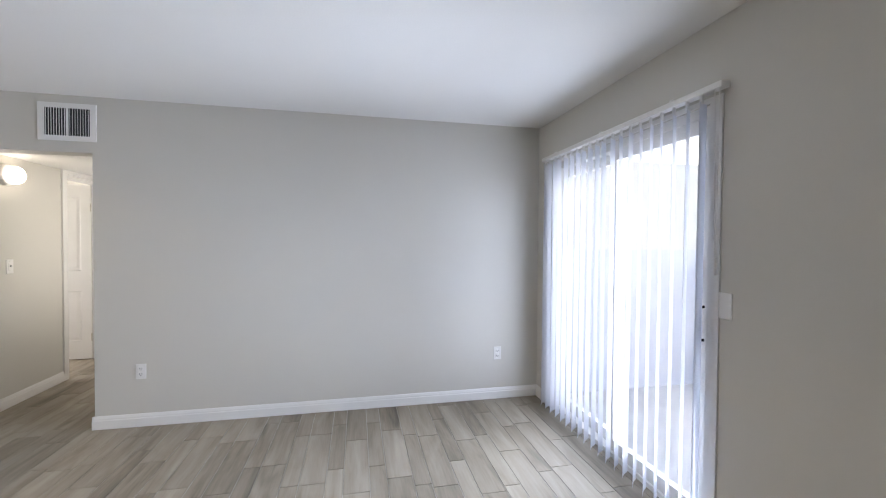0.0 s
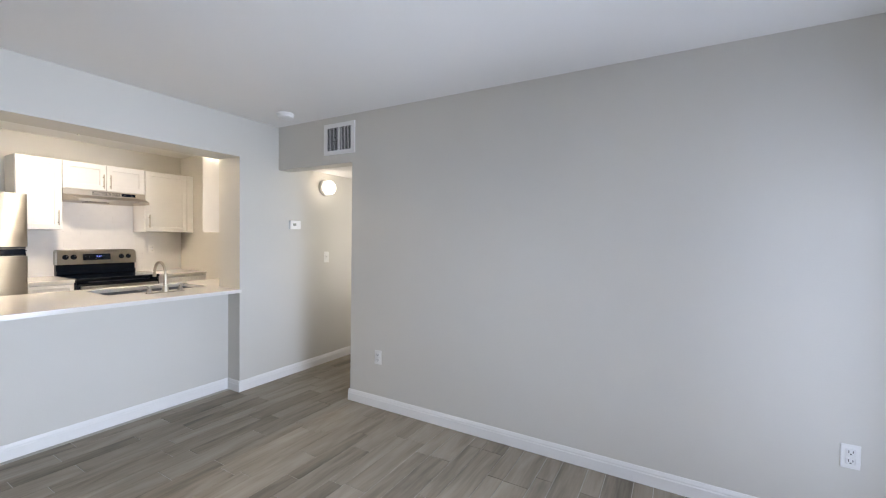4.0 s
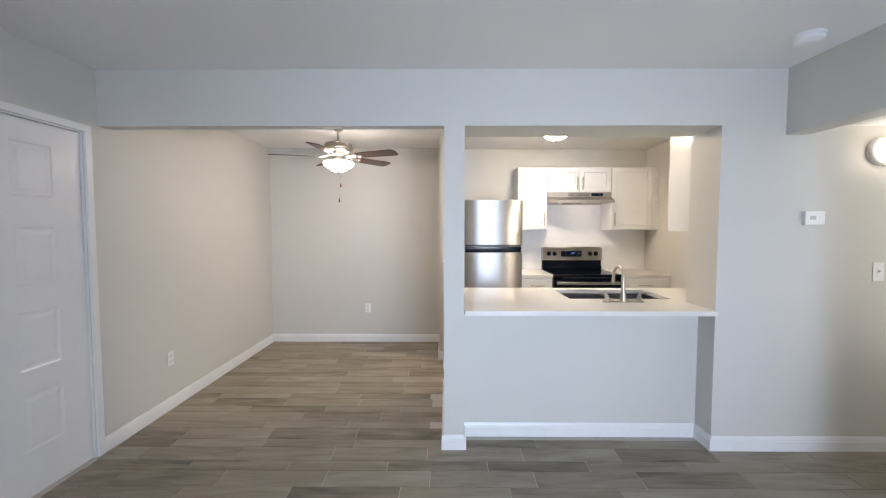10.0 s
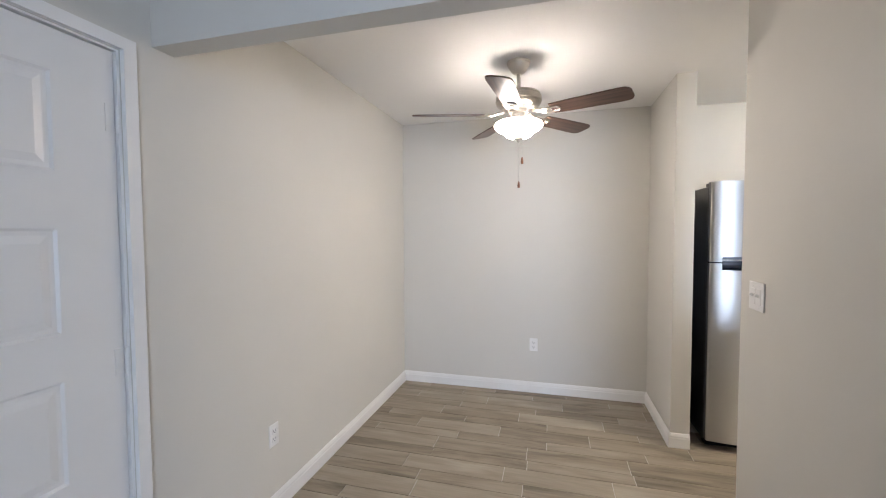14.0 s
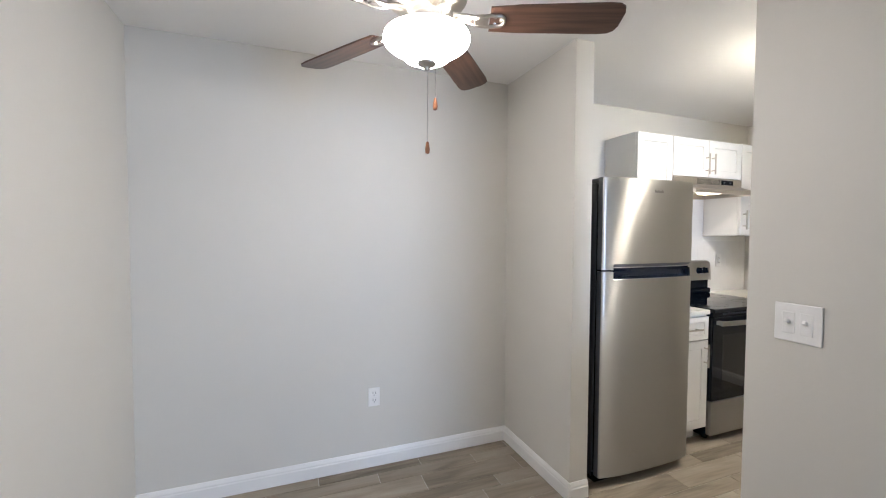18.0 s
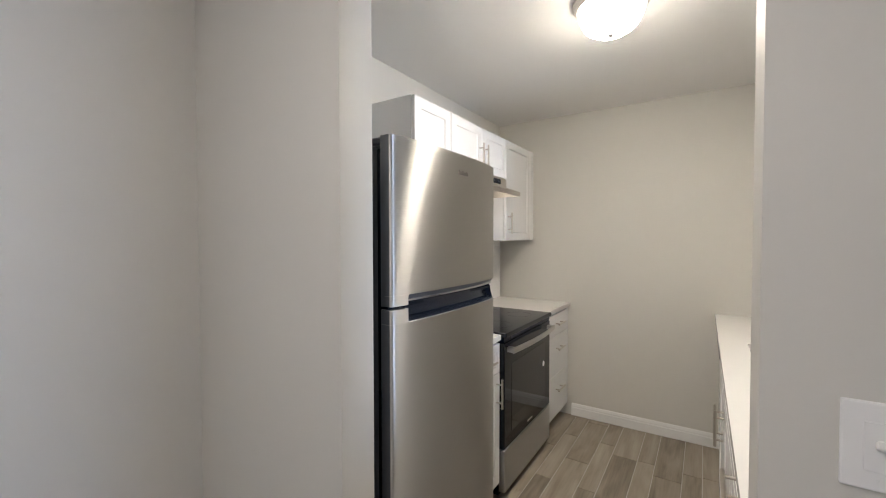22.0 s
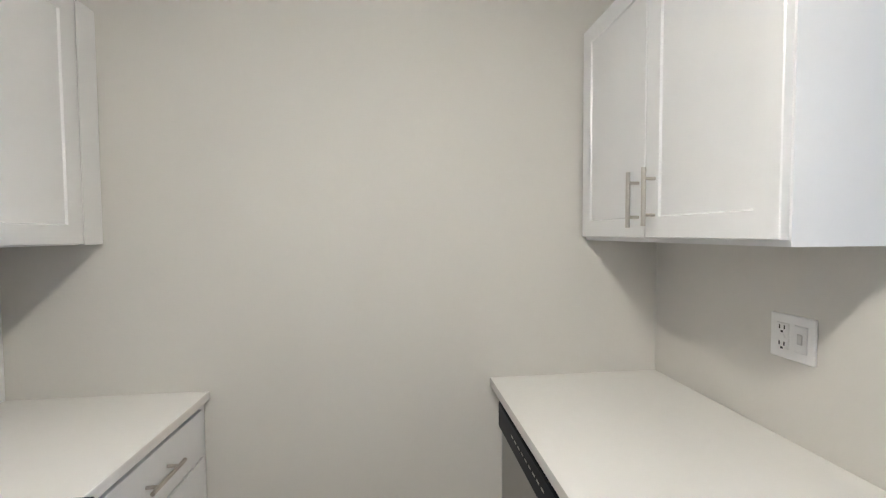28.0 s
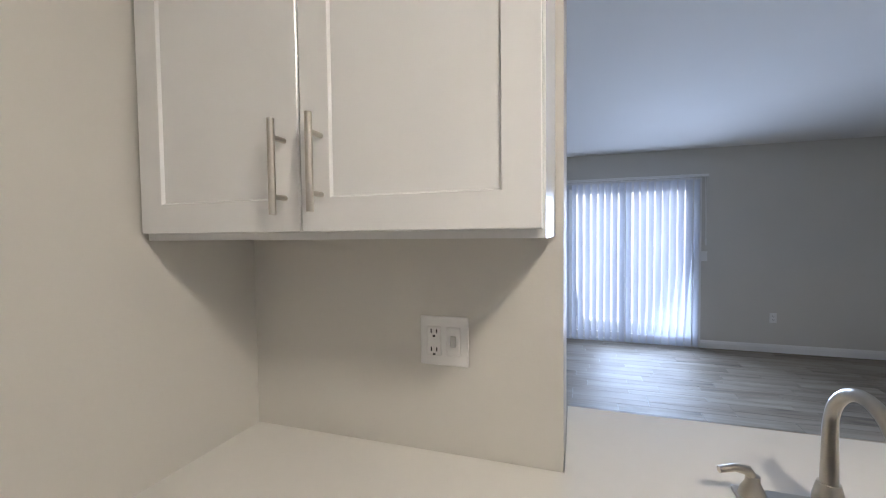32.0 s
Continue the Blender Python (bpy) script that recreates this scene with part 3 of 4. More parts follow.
def leaf(bm, w, h, cols, rows_z, t=0.042):
    """A door leaf of width w from x 0, face at y 0 towards -y, with panels sunk into it."""
    xs = sorted({0, w, *[v for c in cols for v in c]})
    zs = sorted({0, h, *[v for r in rows_z for v in r]})
    for xa, xb in zip(xs, xs[1:]):
        for za, zb in zip(zs, zs[1:]):
            if (xa, xb) in cols and (za, zb) in rows_z:
                panel(bm, xa, xb, za, zb, 0)
            else:
                bm.faces.new([bm.verts.new((x, 0, z)) for x, z in ((xa, za), (xb, za), (xb, zb), (xa, zb))])
    bmesh.ops.remove_doubles(bm, verts=bm.verts, dist=1e-5)
    box(bm, 0, w, 0.012, t, 0, h)
    for x in (0, w):
        bm.faces.new([bm.verts.new((x, y, z)) for y, z in ((0, 0), (0.012, 0), (0.012, h), (0, h))])
    bm.faces.new([bm.verts.new((x, y, h)) for x, y in ((0, 0), (w, 0), (w, 0.012), (0, 0.012))])
    bmesh.ops.recalc_face_normals(bm, faces=bm.faces)
    return bm


ed = tagged(thing("door_entry", (-1.742, SOUTH - 0.012, 0.006, 0, 0, 180), "closed white panelled entry door with a peephole", "door"), kind="structure")
b = leaf(bmesh.new(), 0.917, 2.003, [(0.178, 0.40), (0.525, 0.747)], [(0.25, 0.55), (0.68, 0.99), (1.13, 1.436), (1.60, 1.885)])
part("leaf", b, DOORP, ed)
part("peephole", lathe(bmesh.new(), [(0, 0.006), (0.007, 0.006), (0.009, 0.0), (0, 0)], 20, pose(0.455, 0, 1.53, 90)), BLACK, ed, "small dark peephole", True)
for z in (0.22, 1.0, 1.79):
    h = part("hinge", tube(bmesh.new(), (0.921, -0.010, z - 0.045), (0.921, -0.010, z + 0.045), 0.007, n=12), DOORP, ed)
    part("hinge_plate", boxes((0.888, 0.915, -0.0025, 0.0, z - 0.044, z + 0.044)), DOORP, h)
dc = [(-0.05, -0.006, -0.029, -0.0115, -0.004, 2.055), (0.933, 0.975, -0.029, -0.0115, -0.004, 2.055), (-0.006, 0.933, -0.029, -0.0115, 2.016, 2.055)]
part("casing", boxes(*dc), TRIM, ed)
part("jamb", boxes((-0.0038, -0.001, -0.011, 0.13, -0.004, 2.0135), (0.9215, 0.9298, -0.011, 0.13, -0.004, 2.0135), (-0.001, 0.9215, -0.011, 0.13, 2.0075, 2.0135)), TRIM, ed)

hd = tagged(thing("door_hall", (-3.712, 5.757, 0.01), "open white panelled door in the hallway", "door"), kind="structure")
b = leaf(bmesh.new(), 0.74, 2.01, [(0.10, 0.34), (0.40, 0.64)], [(0.21, 0.785), (1.02, 1.86)], 0.035)
part("leaf", b, DOORP, hd)
for z in (0.25, 1.75):
    part("hinge", boxes((0.736, 0.744, -0.004, 0.0, z - 0.045, z + 0.045)), NICKEL, hd)
hc = tagged(thing("door_casing", (FACE, 5.42, 0), "white painted casing round the hallway door opening", "trim"), kind="structure")
part("casing", boxes((0, 0.016, -0.44, -0.38, 0, 2.10), (0, 0.016, 0.38, 0.44, 0, 2.10), (0, 0.016, -0.38, 0.38, 2.04, 2.10)), TRIM, hc)
part("jamb", boxes((-0.215, -0.001, -0.3795, -0.365, 0, 2.04), (-0.215, -0.001, 0.37, 0.3795, 0, 2.04), (-0.215, -0.001, -0.365, 0.37, 2.026, 2.0395)), TRIM, hc)


# ---- ceiling fan and lamps ----
fan = thing("ceiling_fan", (-4.115, 0.617, CEIL_Z + 0.018), "brushed nickel ceiling fan with walnut blades and lit bowl", "ceiling fan")
part("canopy", lathe(bmesh.new(), [(0, -0.018), (0.068, -0.018), (0.068, -0.030), (0.062, -0.034), (0.060, -0.048), (0.040, -0.078), (0.022, -0.090), (0, -0.090)]), SATIN, fan, smooth=True)
part("downrod", tube(bmesh.new(), (0, 0, -0.06), (0, 0, -0.20), 0.012), NICKEL, fan, smooth=True)
part("motor_housing", lathe(bmesh.new(), [(0, -0.175), (0.03, -0.178), (0.06, -0.193), (0.118, -0.202), (0.126, -0.208), (0.128, -0.216), (0.124, -0.220), (0.133, -0.224), (0.135, -0.252), (0.129, -0.258), (0.131, -0.264), (0.126, -0.272), (0.10, -0.290), (0.055, -0.298), (0, -0.298)]), NICKEL, fan, smooth=True)
for i in range(36):
    sb = bmesh.new()
    box(sb, 0.062, 0.108, -0.0018, 0.0018, -0.0008, 0.0008)
    bmesh.ops.transform(sb, matrix=pose(0, 0, 0, 0, 0, i * 10) @ pose(0, 0, -0.2935, 0, -13, 0) @ pose(0, 0, -0.002), verts=sb.verts)
    part("vent_slot", sb, SLOT, fan)
part("light_fitter", lathe(bmesh.new(), [(0, -0.295), (0.052, -0.295), (0.054, -0.318), (0.040, -0.326), (0.040, -0.350), (0.062, -0.366), (0.110, -0.3690), (0.110, -0.3712), (0, -0.3712)]), SATIN, fan, smooth=True)
part("bowl", lathe(bmesh.new(), [(0, -0.372), (0.126, -0.372), (0.138, -0.378), (0.142, -0.389), (0.138, -0.402), (0.120, -0.417), (0.098, -0.427), (0.084, -0.438), (0.072, -0.452), (0.048, -0.463), (0, -0.467)]), BOWLG, fan, "glowing frosted glass bowl", True)
part("finial", lathe(bmesh.new(), [(0, -0.458), (0.034, -0.459), (0.029, -0.470), (0.012, -0.477), (0.008, -0.487), (0, -0.489)]), NICKEL, fan, smooth=True)
for k in range(5):
    turn = pose(0, 0, 0, 0, 0, 72 * k - 4)
    bb = bmesh.new()
    outline = [(0.205, -0.052), (0.30, -0.060), (0.57, -0.067), (0.605, -0.064)]
    outline += [(0.622, -0.052), (0.630, -0.03), (0.630, 0.03), (0.622, 0.052), (0.605, 0.064), (0.57, 0.067), (0.30, 0.060), (0.205, 0.052)]
    lo = [bb.verts.new((x, y, -0.003)) for x, y in outline]
    hi = [bb.verts.new((x, y, 0.003)) for x, y in outline]
    bb.faces.new(lo[::-1])
    bb.faces.new(hi)
    for i in range(len(lo)):
        j = (i + 1) % len(lo)
        bb.faces.new((lo[i], lo[j], hi[j], hi[i]))
    bmesh.ops.transform(bb, matrix=pose(0, 0, -0.325, -12, 0, 0), verts=bb.verts)
    bl = part("blade", bb, BLADE, fan, "dark walnut blade")
    bl.matrix_basis = turn
    ib = bmesh.new()
    for side in (-1, 1):
        loop = [(0.085, side * 0.009, 0.012), (0.125, side * 0.010, 0.006), (0.155, side * 0.016, -0.004), (0.180, side * 0.022, -0.007), (0.210, side * 0.024, -0.007), (0.238, side * 0.022, -0.007), (0.250, side * 0.012, -0.007), (0.252, 0.0, -0.007)]
        sweep(ib, loop, [0.008, 0.0075, 0.0065, 0.006, 0.006, 0.006, 0.0055, 0.005], 10)
    box(ib, 0.155, 0.200, -0.016, 0.016, -0.0105, -0.0035, 0.002)
    box(ib, 0.085, 0.150, -0.009, 0.009, 0.000, 0.007, 0.002)
    bmesh.ops.transform(ib, matrix=pose(0, 0, -0.325, -12, 0, 0), verts=ib.verts)
    o = part("blade_iron", ib, NICKEL, bl, "looped brushed nickel blade bracket", True)
    for x, y in ((0.222, -0.014), (0.222, 0.014), (0.240, 0.0)):
        sb = lathe(bmesh.new(), [(0, -0.0085), (0.004, -0.008), (0.006, -0.0045), (0.006, -0.003), (0, -0.003)], 12, pose(0, 0, -0.325, -12, 0, 0) @ pose(x, y, 0))
        part("screw", sb, CHROME, bl, smooth=True)
for x, y, z1 in ((0.0015, 0.003, -0.739), (0.018, 0.0235, -0.600)):
    ch = part("pull_chain", tube(bmesh.new(), (x, y, -0.47), (x, y, z1 + 0.02), 0.0013, n=6), CHROME, fan)
    part("pull_knob", lathe(bmesh.new(), [(0, z1 + 0.022), (0.004, z1 + 0.02), (0.008, z1 - 0.004), (0.007, z1 - 0.016), (0, z1 - 0.02)], 14, pose(x, y, 0)), AMBER, ch, "small brown wooden pull", True)

dome = thing("ceiling_light", (-4.15, 2.70, CEIL_Z), "lit flush dome ceiling light with nickel rim", "ceiling light")
part("rim", lathe(bmesh.new(), [(0, 0), (0.152, 0), (0.155, -0.006), (0.154, -0.016), (0.147, -0.021), (0.145, -0.028), (0.137, -0.034), (0.128, -0.034), (0, -0.030)]), SATIN, dome, smooth=True)
part("glass_dome", lathe(bmesh.new(), [(0, -0.1045), (0.1060, -0.1045), (0.098, -0.114), (0.068, -0.132), (0.03, -0.142), (0, -0.143)]), DOMEG, dome, "glowing frosted glass dome", True)
# glass split here so the upper band throws less light on the ceiling
part("glass_shoulder", lathe(bmesh.new(), [(0, -0.022), (0.134, -0.022), (0.133, -0.045), (0.126, -0.070), (0.116, -0.092), (0.1064, -0.104), (0, -0.104)]), SHOULDERG, dome, "upper edge of the glass, dimmed to hold back the ceiling halo", True)
part("finial", lathe(bmesh.new(), [(0, -0.138), (0.013, -0.140), (0.010, -0.150), (0.005, -0.156), (0, -0.157)], 16), NICKEL, dome, smooth=True)


# ---- cabinets ----
def shaker(w, h, rail=0.056, t=0.019):
    """A shaker front from the origin in one skin, face at y -t."""
    bm = bmesh.new()
    rings = []
    for d, y in ((0, 0), (0, 0.002 - t), (0.002, -t), (rail, -t), (rail + 0.003, 0.006 - t)):
        rings.append([bm.verts.new(p) for p in ((d, y, d), (w - d, y, d), (w - d, y, h - d), (d, y, h - d))])
    for p, q in zip(rings, rings[1:]):
        for i in range(4):
            j = (i + 1) % 4
            bm.faces.new((p[i], p[j], q[j], q[i]))
    bm.faces.new(rings[-1])
    bm.faces.new(rings[0][::-1])
    bmesh.ops.recalc_face_normals(bm, faces=bm.faces)
    return bm


def pull(length=0.155):
    """A bar pull along z, centred on the origin, standing off towards -y."""
    bm = bmesh.new()
    tube(bm, (0, -0.032, -length / 2), (0, -0.032, length / 2), 0.006, n=14)
    for z in (-length * 0.31, length * 0.31):
        tube(bm, (0, -0.032, z), (0, 0.0, z), 0.0045, n=10)
    return bm


def front(name, cab, x, z, w, h, grip=None, flat=False, rail=0.056):
    """A door or drawer front of a cabinet; grip: x, z of its pull within the front, and whether it lies flat."""
    if flat:
        b = box(bmesh.new(), 0, w, -0.019, 0, 0, h, 0.002)
    else:
        b = shaker(w, h, rail)
    d = part(name, b, CAB, cab)
    d.matrix_basis = pose(x, 0, z)
    if grip:
        hb = pull()
        if grip[2]:
            bmesh.ops.transform(hb, matrix=pose(0, 0, 0, 0, 90, 0), verts=hb.verts)
        bmesh.ops.translate(hb, vec=(grip[0], -0.019, grip[1]), verts=hb.verts)
        part("handle", hb, NICKEL, d, "brushed nickel bar pull", True)
    return d


def cabinet(place, w, h, depth, label, toe=0.0, name="wall_cabinet", hollow=0.0):
    c = thing(name, place, label, "cabinet", "kitchen cabinets")
    rows = [(0, w, 0.0015, depth, toe, h)]
    if hollow:
        rows = [(0, w, 0.0015, depth, toe, hollow), (0, w, 0.0015, 0.02, hollow, h)]
    part("body", boxes(*rows), CAB, c)
    if toe:
        part("toe_kick", boxes((0, w, 0.075, depth - 0.01, 0, toe)), CAB, c)
    return c


UP, TOP, CF = 1.416, 2.155, -5.050
c = cabinet((CF, 2.500, UP, 0, 0, 90), 0.346, TOP - UP, 0.309, "white shaker wall cabinet with one door beside the hood")
front("door", c, 0.003, 0.003, 0.340, TOP - UP - 0.006, (0.31, 0.125, False))
c = cabinet((CF, 2.848, 1.862, 0, 0, 90), 0.755, TOP - 1.862, 0.309, "short white two-door shaker cabinet above the range hood")
front("door", c, 0.003, 0.003, 0.373, TOP - 1.868, (0.343, 0.10, False))
front("door", c, 0.379, 0.003, 0.373, TOP - 1.868, (0.03, 0.10, False))
c = cabinet((CF, 3.605, UP, 0, 0, 90), 0.558, TOP - UP, 0.309, "white shaker wall cabinet in the kitchen corner")
front("door", c, 0.003, 0.003, 0.475, TOP - UP - 0.006, (0.033, 0.125, False))
part("filler", boxes((0.481, 0.558, -0.019, 0.0012, 0, TOP - UP)), CAB, c)
c = cabinet((-3.381, 4.163, UP, 0, 0, -90), 0.783, 0.752, 0.284, "white two-door shaker wall cabinet above the counter")
front("door", c, 0.010, 0.013, 0.373, 0.736, (0.345, 0.106, False))
front("door", c, 0.386, 0.013, 0.3935, 0.736, (0.041, 0.109, False))

BF, BH = -4.742, 0.884
c = cabinet((BF, 2.497, 0, 0, 0, 90), 0.347, BH, 0.60, "narrow white base cabinet beside the refrigerator", 0.105, "base_cabinet")
front("drawer", c, 0.003, 0.715, 0.341, 0.155, (0.17, 0.078, True), rail=0.035)
front("door", c, 0.003, 0.11, 0.341, 0.60, (0.305, 0.50, False))
c = cabinet((BF, 3.607, 0, 0, 0, 90), 0.556, BH, 0.60, "white three-drawer base cabinet in the kitchen corner", 0.105, "base_cabinet")
front("drawer", c, 0.003, 0.715, 0.514, 0.155, (0.257, 0.085, True), flat=True)
front("drawer", c, 0.003, 0.425, 0.514, 0.284, (0.257, 0.19, True), flat=True)
front("drawer", c, 0.003, 0.11, 0.514, 0.309, (0.257, 0.20, True), flat=True)
part("filler", boxes((0.520, 0.556, -0.006, 0.0012, 0.105, BH)), CAB, c)
EF = -3.712
c = cabinet((EF, 3.487, 0, 0, 0, -90), 0.99, BH, 0.60, "white two-door sink base cabinet with false drawer fronts", 0.105, "base_cabinet", 0.66)
for x in (0.003, 0.4965):
    front("false_front", c, x, 0.715, 0.4905, 0.155, rail=0.04)
front("door", c, 0.003, 0.11, 0.4905, 0.60, (0.455, 0.50, False))
front("door", c, 0.4965, 0.11, 0.4905, 0.60, (0.035, 0.50, False))
c = cabinet((EF, 2.495, 0, 0, 0, -90), 0.728, BH, 0.60, "white base cabinet at the end of the peninsula", 0.105, "base_cabinet")
front("drawer", c, 0.003, 0.715, 0.722, 0.155, (0.36, 0.078, True), rail=0.04)
front("door", c, 0.003, 0.11, 0.3595, 0.60, (0.325, 0.50, False))
front("door", c, 0.3655, 0.11, 0.3595, 0.60, (0.035, 0.50, False))

# worktops
TOPZ = 0.915
wt = thing("worktop", (0, 0, 0), "white quartz worktop with sink cutout and pass-through ledge", "worktop")
b = boxes((-3.745, -3.63, 1.768, 4.163, 0.885, TOPZ), (-3.63, -3.205, 1.768, 2.567, 0.885, TOPZ), (-3.63, -3.205, 3.32, 4.163, 0.885, TOPZ), (-3.205, -3.098, 1.768, 4.163, 0.885, TOPZ))
part("slab", b, QUARTZ, wt)
part("ledge", boxes((-3.0979, -2.752, 1.768, PIER_S - 0.003, 0.885, TOPZ)), QUARTZ, wt)
for y0, y1, lb in ((2.492, 2.845, "narrow white quartz worktop beside the range"), (3.606, 4.163, "white quartz worktop in the kitchen corner")):
    w = thing("worktop", (-4.717, y0, 0.885), lb, "worktop")
    part("slab", box(bmesh.new(), -0.627, 0, 0, y1 - y0, 0, 0.03, 0.002), QUARTZ, w)

# sink and tap
sk = thing("sink", (-3.4175, 2.9435, 0.885), "double-bowl undermount stainless steel sink", "sink")
for y0, y1 in ((-0.378, -0.014), (0.014, 0.378)):
    b = bmesh.new()
    bmesh.ops.create_cube(b, size=1.0, matrix=Matrix.LocRotScale((0, (y0 + y1) / 2, -0.10), None, (0.43, y1 - y0, 0.20)))
    top = [f for f in b.faces if f.normal.z > 0.9]
    bmesh.ops.delete(b, geom=top, context="FACES_ONLY")
    es = [e for e in b.edges if not e.is_boundary]
    bmesh.ops.bevel(b, geom=es, offset=0.03, segments=4, affect="EDGES", profile=0.5)
    bmesh.ops.solidify(b, geom=list(b.faces), thickness=0.0015)
    w = part("bowl", b, SINKM, sk, smooth=True)
    part("drain", lathe(bmesh.new(), [(0, -0.190), (0.045, -0.190), (0.045, -0.197), (0, -0.197)], 24, pose(0, (y0 + y1) / 2, 0)), CHROME, w, smooth=True)
part("rim", boxes((-0.215, 0.215, -0.0135, 0.0135, -0.012, -0.004)), SINKM, sk)

tap = thing("faucet", (-3.083, 2.908, TOPZ), "brushed nickel two-handle gooseneck faucet", "faucet")
part("deck_plate", box(bmesh.new(), -0.028, 0.028, -0.142, 0.142, 0, 0.010, 0.004, 2), NICKEL, tap)
pts = [(0, 0, 0.008), (0, 0, 0.05), (0, 0, 0.157)]
pts += [(-0.085 + 0.085 * math.cos(radians(a)), 0, 0.157 + 0.085 * math.sin(radians(a))) for a in range(12, 169, 12)]
pts += [(-0.172, 0, 0.142), (-0.176, 0, 0.117)]
part("spout", sweep(bmesh.new(), pts, [0.017, 0.0135, 0.0115] + [0.0108] * 14 + [0.012, 0.013], 18), NICKEL, tap, smooth=True)
part("spout_base", lathe(bmesh.new(), [(0, 0.008), (0.025, 0.008), (0.023, 0.03), (0.017, 0.055), (0, 0.056)], 24), NICKEL, tap, smooth=True)
for s in (-1, 1):
    h = part("handle", lathe(bmesh.new(), [(0, 0.008), (0.024, 0.008), (0.019, 0.022), (0.012, 0.036), (0.012, 0.048), (0, 0.052)], 24, pose(0, s * 0.115, 0)), NICKEL, tap, smooth=True)
    part("lever", sweep(bmesh.new(), [(0, s * 0.115, 0.042), (-0.004, s * 0.124, 0.058), (-0.012, s * 0.148, 0.064), (-0.020, s * 0.176, 0.060)], [0.009, 0.009, 0.007, 0.0065], 12), NICKEL, h, smooth=True)


# ---- appliances ----
POCKET = material("pocket_plastic", (0.008, 0.012, 0.022), 0.25, vary=0.05, spec=0.4)
# dark door sides; the same colour carries the shade on the handle lip
DOORSIDE_LIPSHADE = material("door_side_and_lip_shade", (0.11, 0.12, 0.14), 0.34, 0.6, vary=0.05, scale=8)
fr = thing("refrigerator", (-4.58, 1.788, 0), "stainless steel top-freezer refrigerator with dark sides", "refrigerator")
FW = 0.685
part("body", box(bmesh.new(), -0.67, -0.066, 0.008, FW - 0.008, 0.03, 1.712, 0.006), GREYDARK, fr)
part("gasket", boxes((-0.066, -0.0402, 0.016, FW - 0.016, 0.07, 1.70)), BLACK, fr)
part("base_grille", boxes((-0.10, -0.045, 0.01, FW - 0.01, 0.012, 0.058)), BLACK, fr)
part("hinge_cover", box(bmesh.new(), -0.13, -0.03, 0.01, 0.075, 1.712, 1.735, 0.005), GREYDARK, fr)


def bulge(y):
    return 0.026 * (1 - abs((y - FW / 2) / (FW / 2)) ** 3)


def door_slab(bm, y0, y1, z0, z1, back=-0.040, lift=0.0):
    n = max(1, round((y1 - y0) / 0.02))
    ys = {round(y0 + (y1 - y0) * i / n, 5) for i in range(n + 1)}
    ys |= {y for e in (0.0015, 0.003, 0.005, 0.0075) for y in (e, FW - e) if y0 < y < y1}
    cols = []
    for y in sorted(ys):
        edge = min(y, FW - y)
        x = bulge(y) + lift - 0.007 * max(0.0, 1 - edge / 0.0075) ** 2
        cols.append([bm.verts.new(p) for p in ((back, y, z0), (x, y, z0), (x, y, z1), (back, y, z1))])
    for p, q in zip(cols, cols[1:]):
        for i in range(4):
            j = (i + 1) % 4
            bm.faces.new((p[i], q[i], q[j], p[j]))
    for cap in (cols[0], cols[-1][::-1]):
        bm.faces.new(cap).material_index = 1
    bmesh.ops.recalc_face_normals(bm, faces=bm.faces)
    return bm


P0, P1 = 0.066, FW - 0.012
GZ0, GZ1 = 1.1735, 1.258


def groove(profile, closed=False):
    """A strip of the given (depth behind the face, height) run along the grip."""
    bm = bmesh.new()
    n = 34
    cols = []
    for i in range(n + 1):
        y = P0 + 0.001 + (P1 - P0 - 0.001) * i / n
        cols.append([bm.verts.new((bulge(y) + d, y, z)) for d, z in profile])
    for p, q in zip(cols, cols[1:]):
        for i in range(len(profile) - 1):
            bm.faces.new((p[i], q[i], q[i + 1], p[i + 1]))
    if closed:
        bm.faces.new(cols[0][::-1])
        bm.faces.new(cols[-1])
    bmesh.ops.recalc_face_normals(bm, faces=bm.faces)
    return bm


def fillet(bm, z, s, r=0.009):
    """A small rounded corner of sheet steel at the grip's end."""
    pts = [(P0 - 0.0005, z)] + [(P0 + r - r * math.sin(a), z + s * (r - r * math.cos(a))) for a in (math.pi / 2 * i / 6 for i in range(7))]
    f, k = [[bm.verts.new((bulge(P0) + d, y, v)) for y, v in pts] for d in (0.0, -0.02)]
    bm.faces.new(f)
    bm.faces.new(k[::-1])
    for i in range(len(pts)):
        j = (i + 1) % len(pts)
        bm.faces.new((f[i], k[i], k[j], f[j]))


fz = door_slab(bmesh.new(), 0, FW, GZ1, 1.735)
door_slab(fz, 0, P0, 1.226, GZ1 - 0.0003)
fillet(fz, GZ1, -1)
bmesh.ops.recalc_face_normals(fz, faces=fz.faces)
fd = part("freezer_door", fz, STEEL, fr, smooth=True)
fd.data.materials.append(DOORSIDE_LIPSHADE)
# steel lip coloured dark for the shadow band above the strip
part("handle_lip", groove([(-0.0005, 1.2578), (-0.013, 1.2455), (-0.013, 1.2445)]), DOORSIDE_LIPSHADE, fd, "slanted steel lip, its shade put into the colour")
part("handle_strip", groove([(-0.013, 1.2445), (-0.0105, 1.241), (-0.0125, 1.236), (-0.02, 1.2355)]), CHROME, fd, "polished steel strip", True)
lw = door_slab(bmesh.new(), 0, FW, 0.06, GZ0 - 0.0015)
door_slab(lw, 0, P0, GZ0 - 0.0012, 1.216)
fillet(lw, GZ0 - 0.0012, 1)
bmesh.ops.recalc_face_normals(lw, faces=lw.faces)
ld = part("fridge_door", lw, STEEL, fr, smooth=True)
